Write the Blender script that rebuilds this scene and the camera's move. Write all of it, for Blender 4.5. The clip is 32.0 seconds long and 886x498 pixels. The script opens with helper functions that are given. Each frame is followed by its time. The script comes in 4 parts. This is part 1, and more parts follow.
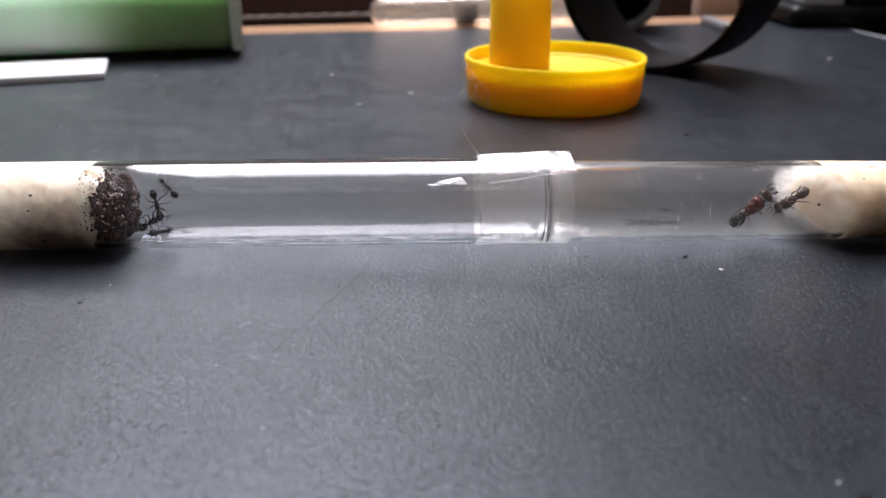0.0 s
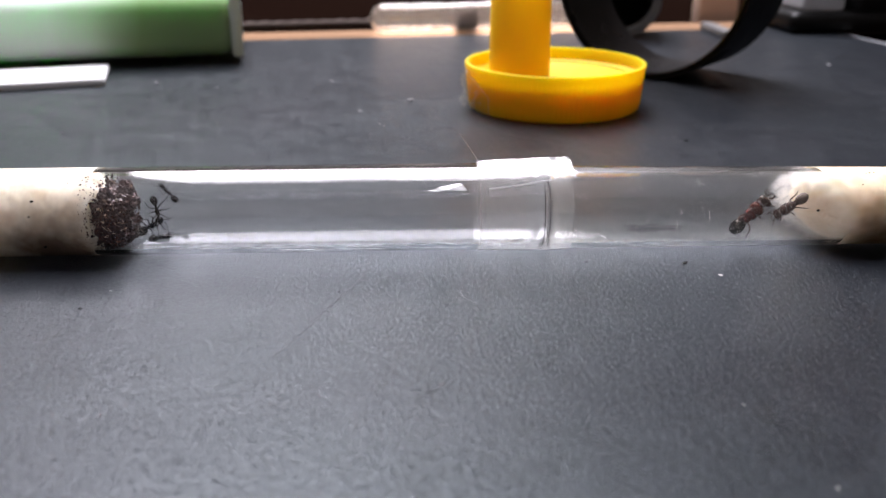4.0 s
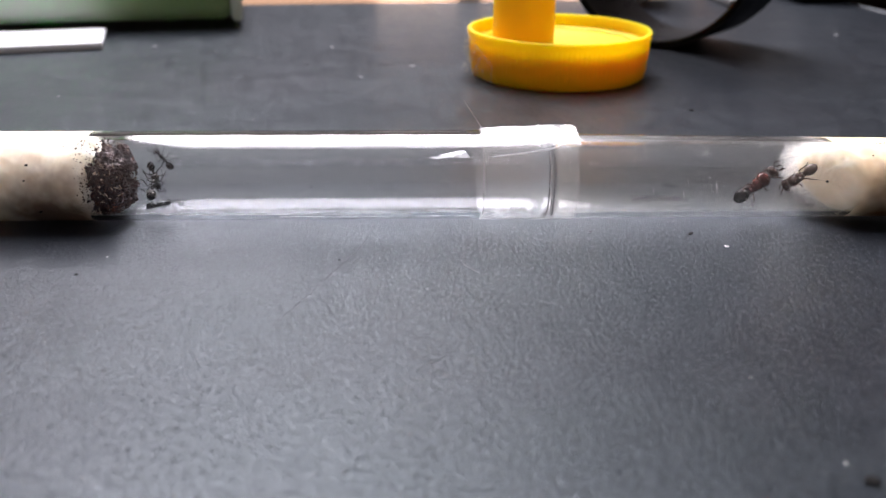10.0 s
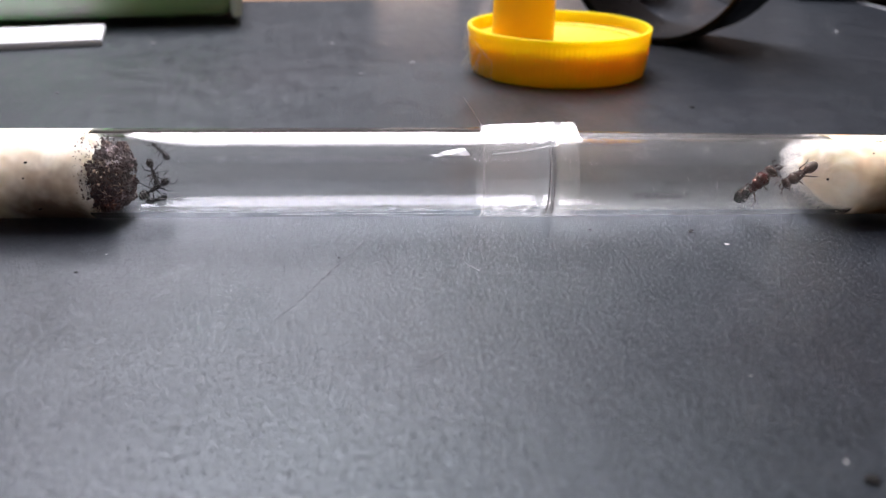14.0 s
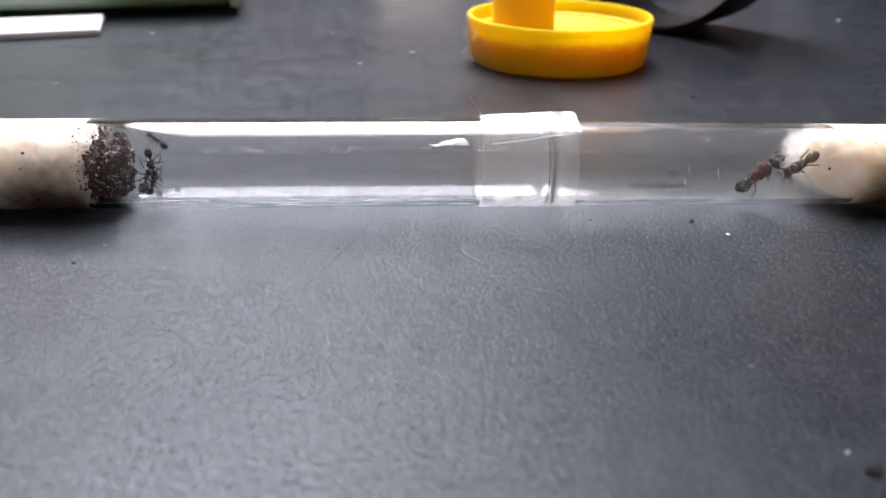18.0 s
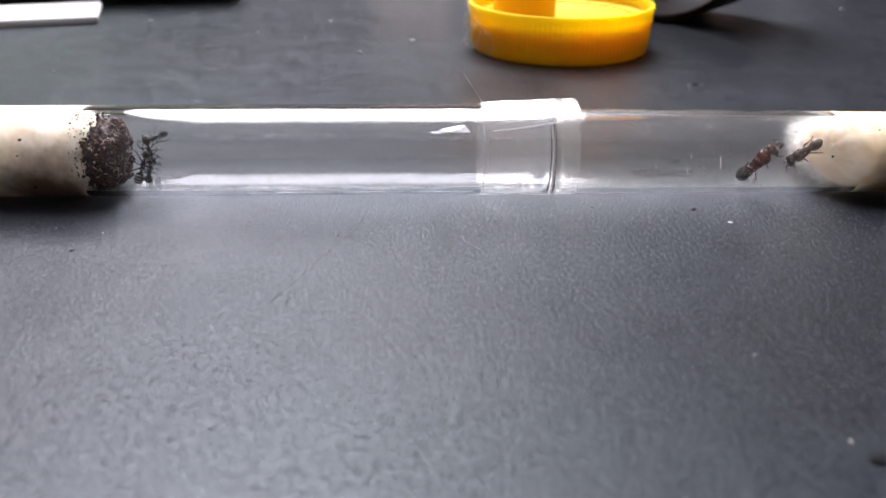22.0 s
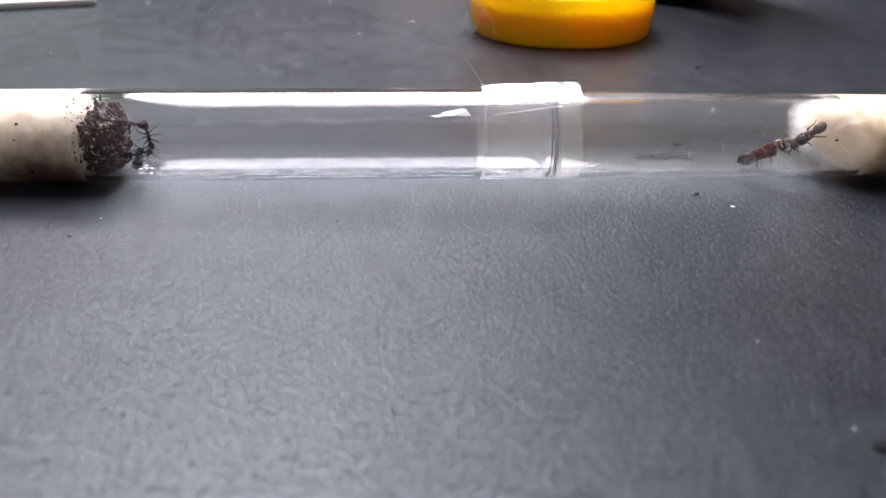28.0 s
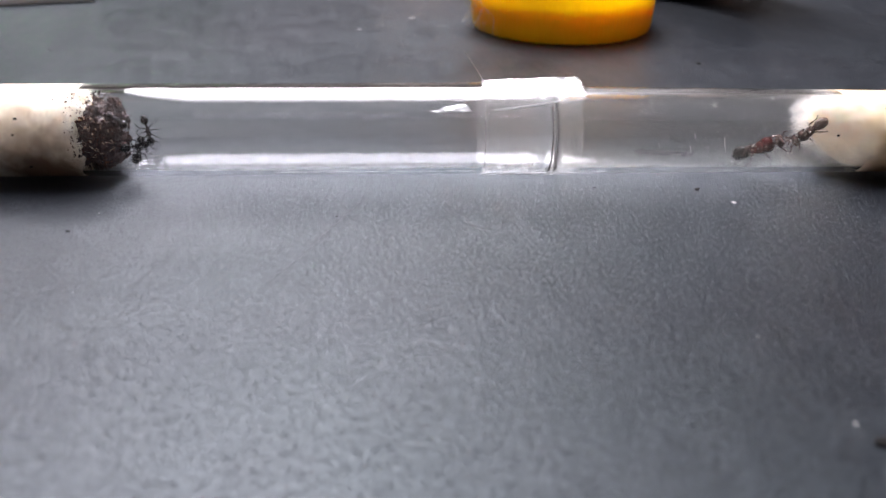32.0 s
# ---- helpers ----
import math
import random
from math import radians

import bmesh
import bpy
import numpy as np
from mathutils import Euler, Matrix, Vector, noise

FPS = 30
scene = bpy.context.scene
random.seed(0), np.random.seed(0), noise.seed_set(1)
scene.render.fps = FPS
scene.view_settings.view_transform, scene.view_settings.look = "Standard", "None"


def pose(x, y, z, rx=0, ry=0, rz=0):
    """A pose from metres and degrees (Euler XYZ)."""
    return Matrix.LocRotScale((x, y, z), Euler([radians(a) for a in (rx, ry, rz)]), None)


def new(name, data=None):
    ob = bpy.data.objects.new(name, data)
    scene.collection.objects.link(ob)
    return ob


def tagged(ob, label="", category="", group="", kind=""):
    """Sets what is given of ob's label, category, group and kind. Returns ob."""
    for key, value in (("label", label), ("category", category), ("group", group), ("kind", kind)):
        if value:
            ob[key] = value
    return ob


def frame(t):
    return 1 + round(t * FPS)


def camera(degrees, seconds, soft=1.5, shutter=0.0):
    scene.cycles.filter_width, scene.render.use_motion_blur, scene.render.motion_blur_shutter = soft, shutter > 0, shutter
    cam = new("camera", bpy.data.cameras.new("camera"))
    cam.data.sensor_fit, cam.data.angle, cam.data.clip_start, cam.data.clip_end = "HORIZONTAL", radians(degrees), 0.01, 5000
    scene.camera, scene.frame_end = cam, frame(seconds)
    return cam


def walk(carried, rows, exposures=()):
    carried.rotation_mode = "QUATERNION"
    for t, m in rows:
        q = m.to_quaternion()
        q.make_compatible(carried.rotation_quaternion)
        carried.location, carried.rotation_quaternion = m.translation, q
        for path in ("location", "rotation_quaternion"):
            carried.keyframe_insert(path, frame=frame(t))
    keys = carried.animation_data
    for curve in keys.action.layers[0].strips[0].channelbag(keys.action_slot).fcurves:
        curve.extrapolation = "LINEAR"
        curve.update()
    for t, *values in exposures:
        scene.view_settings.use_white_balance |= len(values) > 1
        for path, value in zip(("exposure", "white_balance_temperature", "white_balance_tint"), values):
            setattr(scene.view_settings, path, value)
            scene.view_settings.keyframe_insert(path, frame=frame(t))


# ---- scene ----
cam = camera(53.66, 32.0, soft=1.2)
cam.data.dof.use_dof = True
cam.data.dof.focus_distance = 0.170
cam.data.dof.aperture_fstop = 20.0
PATH = [
    (0, pose(0.00000, -0.15309, 0.06127, 67.821, 0.000, -0.000)),
    (0.5, pose(0.00005, -0.15327, 0.06160, 68.084, 0.002, 0.024)),
    (1, pose(-0.00002, -0.15360, 0.06157, 68.389, 0.009, -0.010)),
    (1.5, pose(0.00008, -0.15313, 0.06139, 67.985, 0.029, 0.014)),
    (2, pose(0.00005, -0.15353, 0.06148, 68.302, 0.031, -0.001)),
    (2.5, pose(0.00020, -0.15324, 0.06157, 68.115, 0.063, 0.045)),
    (3, pose(0.00015, -0.15335, 0.06157, 68.203, 0.049, 0.035)),
    (3.5, pose(0.00013, -0.15337, 0.06148, 68.247, 0.036, 0.028)),
    (5.5, pose(0.00006, -0.15304, 0.06136, 67.884, 0.032, 0.020)),
    (6, pose(0.00000, -0.15318, 0.06139, 67.974, 0.001, 0.002)),
    (6.5, pose(0.00013, -0.15290, 0.06118, 67.749, 0.007, 0.049)),
    (7, pose(-0.00002, -0.15270, 0.06126, 67.588, -0.028, 0.014)),
    (7.5, pose(0.00001, -0.15260, 0.06088, 67.427, -0.048, 0.029)),
    (8, pose(0.00005, -0.15317, 0.06123, 68.039, -0.026, 0.035)),
    (8.5, pose(0.00004, -0.15257, 0.06103, 67.457, -0.040, 0.037)),
    (9, pose(0.00008, -0.15248, 0.06112, 67.433, -0.038, 0.053)),
    (9.5, pose(0.00001, -0.15267, 0.06099, 67.625, -0.087, 0.038)),
    (10, pose(-0.00040, -0.15119, 0.06019, 66.248, -0.460, 0.165)),
    (10.5, pose(-0.00036, -0.15176, 0.06054, 66.713, -0.388, 0.116)),
    (11, pose(-0.00033, -0.15153, 0.06047, 66.449, -0.333, 0.109)),
    (11.5, pose(-0.00024, -0.15134, 0.06056, 66.285, -0.290, 0.109)),
    (12, pose(-0.00043, -0.15122, 0.06046, 66.192, -0.440, 0.143)),
    (12.5, pose(-0.00036, -0.15073, 0.06022, 65.864, -0.502, 0.185)),
    (13, pose(-0.00033, -0.15093, 0.06040, 65.941, -0.417, 0.175)),
    (13.5, pose(-0.00033, -0.15093, 0.06017, 65.982, -0.404, 0.137)),
    (14, pose(-0.00048, -0.15096, 0.06042, 65.981, -0.499, 0.149)),
    (14.5, pose(-0.00045, -0.15118, 0.06075, 66.027, -0.515, 0.146)),
    (16.5, pose(-0.00045, -0.15056, 0.05985, 65.533, -0.438, 0.116)),
    (17, pose(-0.00044, -0.15043, 0.06008, 65.397, -0.418, 0.144)),
    (17.5, pose(-0.00038, -0.15051, 0.06012, 65.488, -0.422, 0.165)),
    (18, pose(-0.00031, -0.15032, 0.06002, 65.397, -0.408, 0.149)),
    (18.5, pose(-0.00036, -0.15005, 0.05998, 65.051, -0.431, 0.158)),
    (19, pose(-0.00043, -0.15017, 0.05999, 65.139, -0.459, 0.151)),
    (19.5, pose(-0.00023, -0.15025, 0.05986, 65.230, -0.395, 0.169)),
    (20, pose(-0.00022, -0.15000, 0.05991, 65.084, -0.351, 0.136)),
    (20.5, pose(-0.00036, -0.15011, 0.05975, 65.122, -0.391, 0.098)),
    (21, pose(-0.00050, -0.14957, 0.05956, 64.647, -0.543, 0.166)),
    (21.5, pose(-0.00049, -0.14964, 0.05991, 64.633, -0.534, 0.162)),
    (22, pose(-0.00033, -0.14958, 0.05928, 64.747, -0.450, 0.180)),
    (22.5, pose(-0.00021, -0.14958, 0.05931, 64.641, -0.338, 0.142)),
    (23, pose(-0.00009, -0.14926, 0.05928, 64.405, -0.327, 0.184)),
    (23.5, pose(-0.00024, -0.14958, 0.05946, 64.663, -0.345, 0.141)),
    (24, pose(-0.00009, -0.14938, 0.05944, 64.496, -0.322, 0.193)),
    (24.5, pose(-0.00024, -0.14970, 0.05937, 64.772, -0.325, 0.132)),
    (25, pose(-0.00035, -0.14925, 0.05943, 64.301, -0.397, 0.168)),
    (25.5, pose(-0.00033, -0.14896, 0.05923, 64.068, -0.434, 0.183)),
    (27.5, pose(-0.00038, -0.14913, 0.05936, 64.198, -0.415, 0.140)),
    (28, pose(-0.00038, -0.14855, 0.05922, 63.609, -0.395, 0.177)),
    (28.5, pose(-0.00024, -0.14884, 0.05894, 64.008, -0.331, 0.170)),
    (29, pose(-0.00015, -0.14881, 0.05908, 64.010, -0.317, 0.208)),
    (29.5, pose(-0.00030, -0.14803, 0.05887, 63.177, -0.368, 0.220)),
    (30, pose(-0.00033, -0.14844, 0.05888, 63.572, -0.386, 0.192)),
    (30.5, pose(-0.00023, -0.14830, 0.05889, 63.457, -0.420, 0.243)),
    (31, pose(-0.00030, -0.14831, 0.05897, 63.414, -0.409, 0.215)),
    (31.5, pose(-0.00032, -0.14824, 0.05924, 63.362, -0.475, 0.224)),
    (32, pose(-0.00022, -0.14826, 0.05863, 63.478, -0.423, 0.245)),
]

walk(cam, PATH, exposures=[(0, -0.58), (1, -0.50), (3.5, -0.47), (9, -0.38), (14, -0.33), (32, -0.27)])

# ---- light: one tall window behind the desk, the room closes the rest ----
world = bpy.data.worlds.new("world")
scene.world = world
world.use_nodes = True
sky = world.node_tree.nodes.new("ShaderNodeTexSky")
sky.sky_type, sky.sun_disc, sky.sun_elevation, sky.sun_rotation = "NISHITA", False, radians(35), radians(0)
world.node_tree.links.new(sky.outputs[0], world.node_tree.nodes["Background"].inputs[0])
world.node_tree.nodes["Background"].inputs[1].default_value = 0.08

# roof window in a sloping ceiling beyond the desk
WIN_X0, WIN_X1, SLOPE, SILL = -0.505, 0.235, 1.82, 0.42
ROOF = pose(0, 1.30, 0.45, 129.1, 0, 0)
window_light = bpy.data.lights.new("window_light", "AREA")
window_light.shape, window_light.size, window_light.size_y = "RECTANGLE", WIN_X1 - WIN_X0, SLOPE - SILL - 0.05
window_light.energy, window_light.color = 86.0, (0.905, 0.87, 0.965)
new("window_light", window_light).matrix_world = ROOF @ pose((WIN_X0 + WIN_X1) / 2, (SILL + SLOPE - 0.05) / 2, -0.03, 180, 0, 0)


# ---- materials ----
class Nodes:
    """A small shader-writing helper round one material."""

    def __init__(self, name):
        self.mat = bpy.data.materials.new(name)
        self.mat.use_nodes = True
        self.t = self.mat.node_tree
        self.bsdf = self.t.nodes["Principled BSDF"]
        self.out = self.t.nodes["Material Output"]
        self.co = self.t.nodes.new("ShaderNodeTexCoord").outputs["Object"]

    def node(self, kind, **inputs):
        n = self.t.nodes.new(kind)
        for key, v in inputs.items():
            self.put(n, key.replace("_", " "), v)
        return n

    def put(self, n, key, v):
        sock = n.inputs[key]
        if isinstance(v, bpy.types.NodeSocket):
            self.t.links.new(v, sock)
        else:
            sock.default_value = v

    def set(self, **inputs):
        for key, v in inputs.items():
            self.put(self.bsdf, key.replace("_", " "), v)
        return self

    def stretch(self, sx, sy, sz, turn=0.0):
        m = self.node("ShaderNodeMapping", Vector=self.co)
        m.inputs["Scale"].default_value = (sx, sy, sz)
        m.inputs["Rotation"].default_value = (0, 0, radians(turn))
        return m.outputs[0]

    def noise(self, scale, detail=4.0, rough=0.55, vector=None):
        n = self.node("ShaderNodeTexNoise", Scale=scale, Detail=detail, Roughness=rough)
        self.t.links.new(vector or self.co, n.inputs["Vector"])
        return n.outputs["Fac"]

    def ramp(self, fac, *stops):
        n = self.node("ShaderNodeValToRGB", Fac=fac)
        e = n.color_ramp.elements
        while len(e) < len(stops):
            e.new(0.5)
        for el, (pos, col) in zip(e, stops):
            el.position = pos
            el.color = (*col, 1) if isinstance(col, tuple) else (col, col, col, 1)
        return n.outputs["Color"]

    def mixed(self, fac, a, b):
        n = self.t.nodes.new("ShaderNodeMix")
        n.data_type = "RGBA"
        for i, v in ((0, fac), (6, a), (7, b)):
            if isinstance(v, bpy.types.NodeSocket):
                self.t.links.new(v, n.inputs[i])
            else:
                n.inputs[i].default_value = (*v, 1) if isinstance(v, tuple) else v
        return n.outputs[2]

    def math(self, op, a, b=0.0):
        n = self.t.nodes.new("ShaderNodeMath")
        n.operation = op
        for i, v in ((0, a), (1, b)):
            if isinstance(v, bpy.types.NodeSocket):
                self.t.links.new(v, n.inputs[i])
            else:
                n.inputs[i].default_value = v
        return n.outputs[0]

    def bump(self, height, dist, strength=1.0, normal=None):
        n = self.node("ShaderNodeBump", Height=height, Distance=dist, Strength=strength)
        if normal:
            self.t.links.new(normal, n.inputs["Normal"])
        return n.outputs["Normal"]

    def rnd(self):
        return self.t.nodes.new("ShaderNodeObjectInfo").outputs["Random"]

    def isle(self):
        return self.t.nodes.new("ShaderNodeNewGeometry").outputs["Random Per Island"]


def table_material():
    """Black laminate with a pebbled grain, rubbed patches, smears and fine scratches."""
    n = Nodes("black_grained_laminate")
    grain = n.noise(3000, 4, 0.7, n.stretch(1, 0.8, 1, 35))
    cells = n.node("ShaderNodeTexVoronoi", Scale=1900.0)
    cells.feature = "SMOOTH_F1"
    n.t.links.new(n.stretch(1, 0.72, 1, 28), cells.inputs["Vector"])
    pebble = n.ramp(n.math("ADD", n.math("MULTIPLY", cells.outputs["Distance"], 0.55), n.math("MULTIPLY", n.noise(2300, 3, 0.7), 0.6)), (0.40, 1.0), (0.66, 0.0))
    swirl = n.noise(70, 5, 0.6)
    blotch = n.ramp(n.noise(190, 5, 0.62, n.stretch(1, 0.55, 1, 24)), (0.36, 0.0), (0.64, 1.0))
    brushed = n.noise(420, 4, 0.6, n.stretch(1, 0.06, 1, 52))
    smear = n.ramp(n.noise(60, 5, 0.6, n.stretch(0.28, 1, 1, 14)), (0.42, 0.0), (0.66, 1.0))
    wide = n.noise(14, 3, 0.5)
    # Sparse pale spots put the grain's sparkle into the base colour.
    sparkle = n.ramp(n.noise(1500, 3, 0.75, n.stretch(1, 0.85, 1, 20)), (0.60, 0.0), (0.70, 1.0))
    ground = n.mixed(pebble, (0.005, 0.006, 0.009), n.ramp(wide, (0.3, (0.013, 0.015, 0.020)), (0.7, (0.020, 0.024, 0.030))))
    n.set(Base_Color=n.mixed(sparkle, ground, (0.075, 0.085, 0.10)))
    wear = n.math("ADD", n.math("MULTIPLY", swirl, 0.14), n.math("MULTIPLY", wide, 0.10))
    wear = n.math("ADD", wear, n.math("MULTIPLY", brushed, 0.08))
    wear = n.math("ADD", wear, n.math("MULTIPLY", blotch, 0.05))
    n.set(Roughness=n.math("ADD", wear, 0.18))
    pits = n.ramp(n.noise(1700, 6, 0.8, n.stretch(1, 0.6, 1, 6)), (0.32, 1.0), (0.44, 0.0))
    gleam = n.math("MULTIPLY", n.ramp(n.noise(1500, 6, 0.8, n.stretch(1, 0.5, 1, -8)), (0.42, 0.0), (0.72, 1.0)), 0.18)
    level = n.math("ADD", n.math("ADD", gleam, 0.42), n.math("ADD", n.math("MULTIPLY", blotch, 0.06), n.math("MULTIPLY", smear, 0.035)))
    n.set(Specular_IOR_Level=n.math("SUBTRACT", level, n.math("MULTIPLY", pits, 0.15)))
    n.set(Specular_Tint=n.ramp(n.noise(11, 3, 0.5), (0.35, (0.90, 0.96, 1.0)), (0.65, (0.82, 0.98, 1.0))))
    b = n.bump(pebble, 0.000036, 1.0)
    b = n.bump(grain, 0.00006, 1.0, b)
    b = n.bump(pits, -0.00005, 1.0, b)
    b = n.bump(blotch, 0.00004, 0.5, b)
    n.set(Normal=n.bump(swirl, 0.0004, 0.2, b))
    return n.mat


def plastic(name, col, col2, rough=0.4, scale=80, bump=0.0001, sss=0.0, bscale=900, spec=0.5):
    n = Nodes(name)
    n.bsdf.inputs["Specular IOR Level"].default_value = spec
    n.set(Base_Color=n.mixed(n.noise(scale), col, col2), Roughness=n.math("ADD", n.math("MULTIPLY", n.noise(scale * 2.3), 0.2), rough - 0.1))
    n.set(Normal=n.bump(n.noise(bscale, 3), bump, 0.6))
    if sss:
        n.set(Subsurface_Weight=sss, Subsurface_Scale=0.012)
        n.bsdf.inputs["Subsurface Radius"].default_value = (1.0, 0.66, 0.09)
    return n.mat


def clear(name, rough=0.02, ior=1.47, tint=(0.97, 0.985, 0.99), haze=0.0, haze_col=(0.75, 0.74, 0.7), scratch=0.0, coat=0.0, dusty=0.0):
    """Clear plastic; haze mixes in a milky scatter with scuffs."""
    n = Nodes(name)
    n.set(Base_Color=(*tint, 1), Roughness=rough, IOR=ior, Transmission_Weight=1.0)
    if coat:
        n.set(Coat_Weight=coat, Coat_Roughness=0.32)
    n.set(Sheen_Weight=dusty, Sheen_Roughness=0.35)
    if scratch:
        lines = n.noise(260, 4, 0.7, n.stretch(0.12, 1, 1))
        n.set(Normal=n.bump(lines, scratch, 0.5))
    if haze:
        milk = n.node("ShaderNodeBsdfTranslucent")
        milk.inputs[0].default_value = (*haze_col, 1)
        dif = n.node("ShaderNodeBsdfDiffuse")
        dif.inputs[0].default_value = (*haze_col, 1)
        both = n.node("ShaderNodeMixShader", Fac=0.5)
        n.t.links.new(milk.outputs[0], both.inputs[1])
        n.t.links.new(dif.outputs[0], both.inputs[2])
        amount = n.math("MULTIPLY", n.ramp(n.noise(120, 5, 0.65), (0.3, 0.45), (0.75, 1.0)), haze)
        mix = n.node("ShaderNodeMixShader", Fac=amount)
        n.t.links.new(n.bsdf.outputs[0], mix.inputs[1])
        n.t.links.new(both.outputs[0], mix.inputs[2])
        n.t.links.new(mix.outputs[0], n.out.inputs[0])
    return n.mat


def cotton_material(name, col, col2, damp, spot, size):
    """Cotton with a damp, tea-coloured stain of uneven outline round one spot."""
    n = Nodes(name)
    fluff = n.noise(900, 6, 0.7)
    far = n.node("ShaderNodeVectorMath", Vector=n.co)
    far.operation = "DISTANCE"
    far.inputs[1].default_value = spot
    edge = n.math("ADD", n.math("DIVIDE", far.outputs["Value"], size), n.math("MULTIPLY", n.noise(260, 5, 0.6), 0.9))
    stain = n.ramp(n.math("MULTIPLY", edge, 0.5), (0.42, 1.0), (0.74, 0.0))
    dry = n.mixed(n.ramp(n.noise(170, 4, 0.55), (0.40, 0.0), (0.60, 1.0)), col, col2)
    n.set(Base_Color=n.mixed(stain, dry, damp), Roughness=0.95, Normal=n.bump(n.noise(210, 4, 0.55), 0.0008, 0.4, n.bump(fluff, 0.0003, 0.45)), Subsurface_Weight=0.85, Subsurface_Scale=0.0055)
    n.bsdf.inputs["Subsurface Radius"].default_value = (1.0, 0.85, 0.7)
    return n.mat


def chitin(name, col, col2, rough=0.26):
    n = Nodes(name)
    n.set(Base_Color=n.mixed(n.noise(900, 3), col, col2), Roughness=rough, Normal=n.bump(n.noise(6000, 2), 0.00002, 0.5))
    n.bsdf.inputs["Specular IOR Level"].default_value = 0.3
    return n.mat


def wood_material(name, col, col2):
    n = Nodes(name)
    n.set(Base_Color=n.mixed(n.noise(90, 5, 0.6, n.stretch(0.08, 1, 1, 16)), col, col2), Roughness=0.75)
    n.bsdf.inputs["Specular IOR Level"].default_value = 0.0
    return n.mat


def paint(name, col, rough=0.8):
    n = Nodes(name)
    d = tuple(c * 0.86 for c in col)
    n.set(Base_Color=n.mixed(n.noise(4, 5), d, col), Roughness=rough, Normal=n.bump(n.noise(150, 3), 0.0006, 0.3))
    return n.mat


M_TABLE = table_material()
M_YELLOW = plastic("yellow_plastic", (0.95, 0.50, 0.003), (0.97, 0.55, 0.004), 0.5, 60, 0.00006, 0.75, spec=0.3)
M_GREEN = plastic("green_translucent_plastic", (0.24, 0.41, 0.17), (0.31, 0.48, 0.23), 0.22, 30, 0.00005)


def box_material():
    """Frosted green plastic that turns paler towards one end."""
    n = Nodes("frosted_green_plastic")
    sep = n.node("ShaderNodeSeparateXYZ", Vector=n.co)
    x = n.math("ADD", sep.outputs[0], n.math("MULTIPLY", n.noise(28, 2), 0.02))
    spread = n.node("ShaderNodeMapRange")
    n.t.links.new(x, spread.inputs["Value"])
    for key, v in (("From Min", -0.060), ("From Max", -0.030), ("To Min", 1.0), ("To Max", 0.0)):
        spread.inputs[key].default_value = v
    green = n.mixed(n.noise(30), (0.23, 0.36, 0.16), (0.32, 0.45, 0.23))
    n.set(Base_Color=n.mixed(spread.outputs[0], green, (0.66, 0.77, 0.66)), Roughness=0.65, Subsurface_Weight=0.8, Subsurface_Scale=0.02)
    n.bsdf.inputs["Specular IOR Level"].default_value = 0.12
    n.bsdf.inputs["Subsurface Radius"].default_value = (0.6, 1.0, 0.6)
    return n.mat


M_GREEN_BOX = box_material()
M_GREEN_EDGE = plastic("pale_green_edge", (0.62, 0.70, 0.58), (0.70, 0.78, 0.66), 0.4, 40)
M_WHITE = plastic("white_card", (0.86, 0.86, 0.85), (0.92, 0.92, 0.91), 0.6, 60)
M_BLACK = plastic("black_plastic", (0.006, 0.006, 0.006), (0.010, 0.0095, 0.009), 0.35, 60, spec=0.15)
M_BLACK_MATTE = plastic("black_tape", (0.003, 0.0028, 0.0028), (0.006, 0.0055, 0.005), 0.5, 60, spec=0.06)
M_LINER = plastic("glossy_black_liner", (0.006, 0.005, 0.005), (0.010, 0.008, 0.008), 0.3, 60, 0.00002, spec=0.6)
M_GREY = plastic("grey_metal", (0.17, 0.165, 0.16), (0.25, 0.24, 0.235), 0.38, 40)
M_SILVER = plastic("silver_plastic", (0.55, 0.56, 0.58), (0.65, 0.66, 0.68), 0.3, 40)
M_TUBE = clear("clear_tube_plastic", 0.0, 1.49, (0.992, 0.995, 0.998), 0.004, (0.8, 0.82, 0.85), 0.0, 0.0, 0.03)
M_HAZY = clear("hazy_tube_plastic", 0.08, 1.49, (0.985, 0.98, 0.965), 0.009, (0.66, 0.67, 0.60), 0.00004, 0.05, 0.10)
M_TAPE = clear("clear_sticky_tape", 0.05, 1.46, (0.985, 0.98, 0.97), 0.04, (0.82, 0.81, 0.78), 0.00012, 0.35, 0.3)
# Warm light on the far tube is put into tint and haze.
M_WARM_LIT_TUBE = clear("warm_lit_tube", 0.05, 1.49, (0.99, 0.95, 0.90), 0.10, (0.90, 0.78, 0.66))
M_FLAP = clear("bright_tape_flap", 0.12, 1.46, (0.98, 0.98, 0.97), 0.20, (0.85, 0.84, 0.82), 0.0003, 0.5)


def haze_film(name, amount, col):
    """A thin see-through film: mostly clear, the rest scatters."""
    n = Nodes(name)
    clear_part = n.node("ShaderNodeBsdfTransparent")
    dif = n.node("ShaderNodeBsdfDiffuse")
    dif.inputs[0].default_value = (*col, 1)
    fac = n.math("MULTIPLY", n.ramp(n.noise(110, 5, 0.65, n.stretch(0.5, 1, 1)), (0.3, 0.6), (0.75, 1.25)), amount)
    mix = n.node("ShaderNodeMixShader", Fac=fac)
    n.t.links.new(clear_part.outputs[0], mix.inputs[1])
    n.t.links.new(dif.outputs[0], mix.inputs[2])
    n.t.links.new(mix.outputs[0], n.out.inputs[0])
    return n.mat


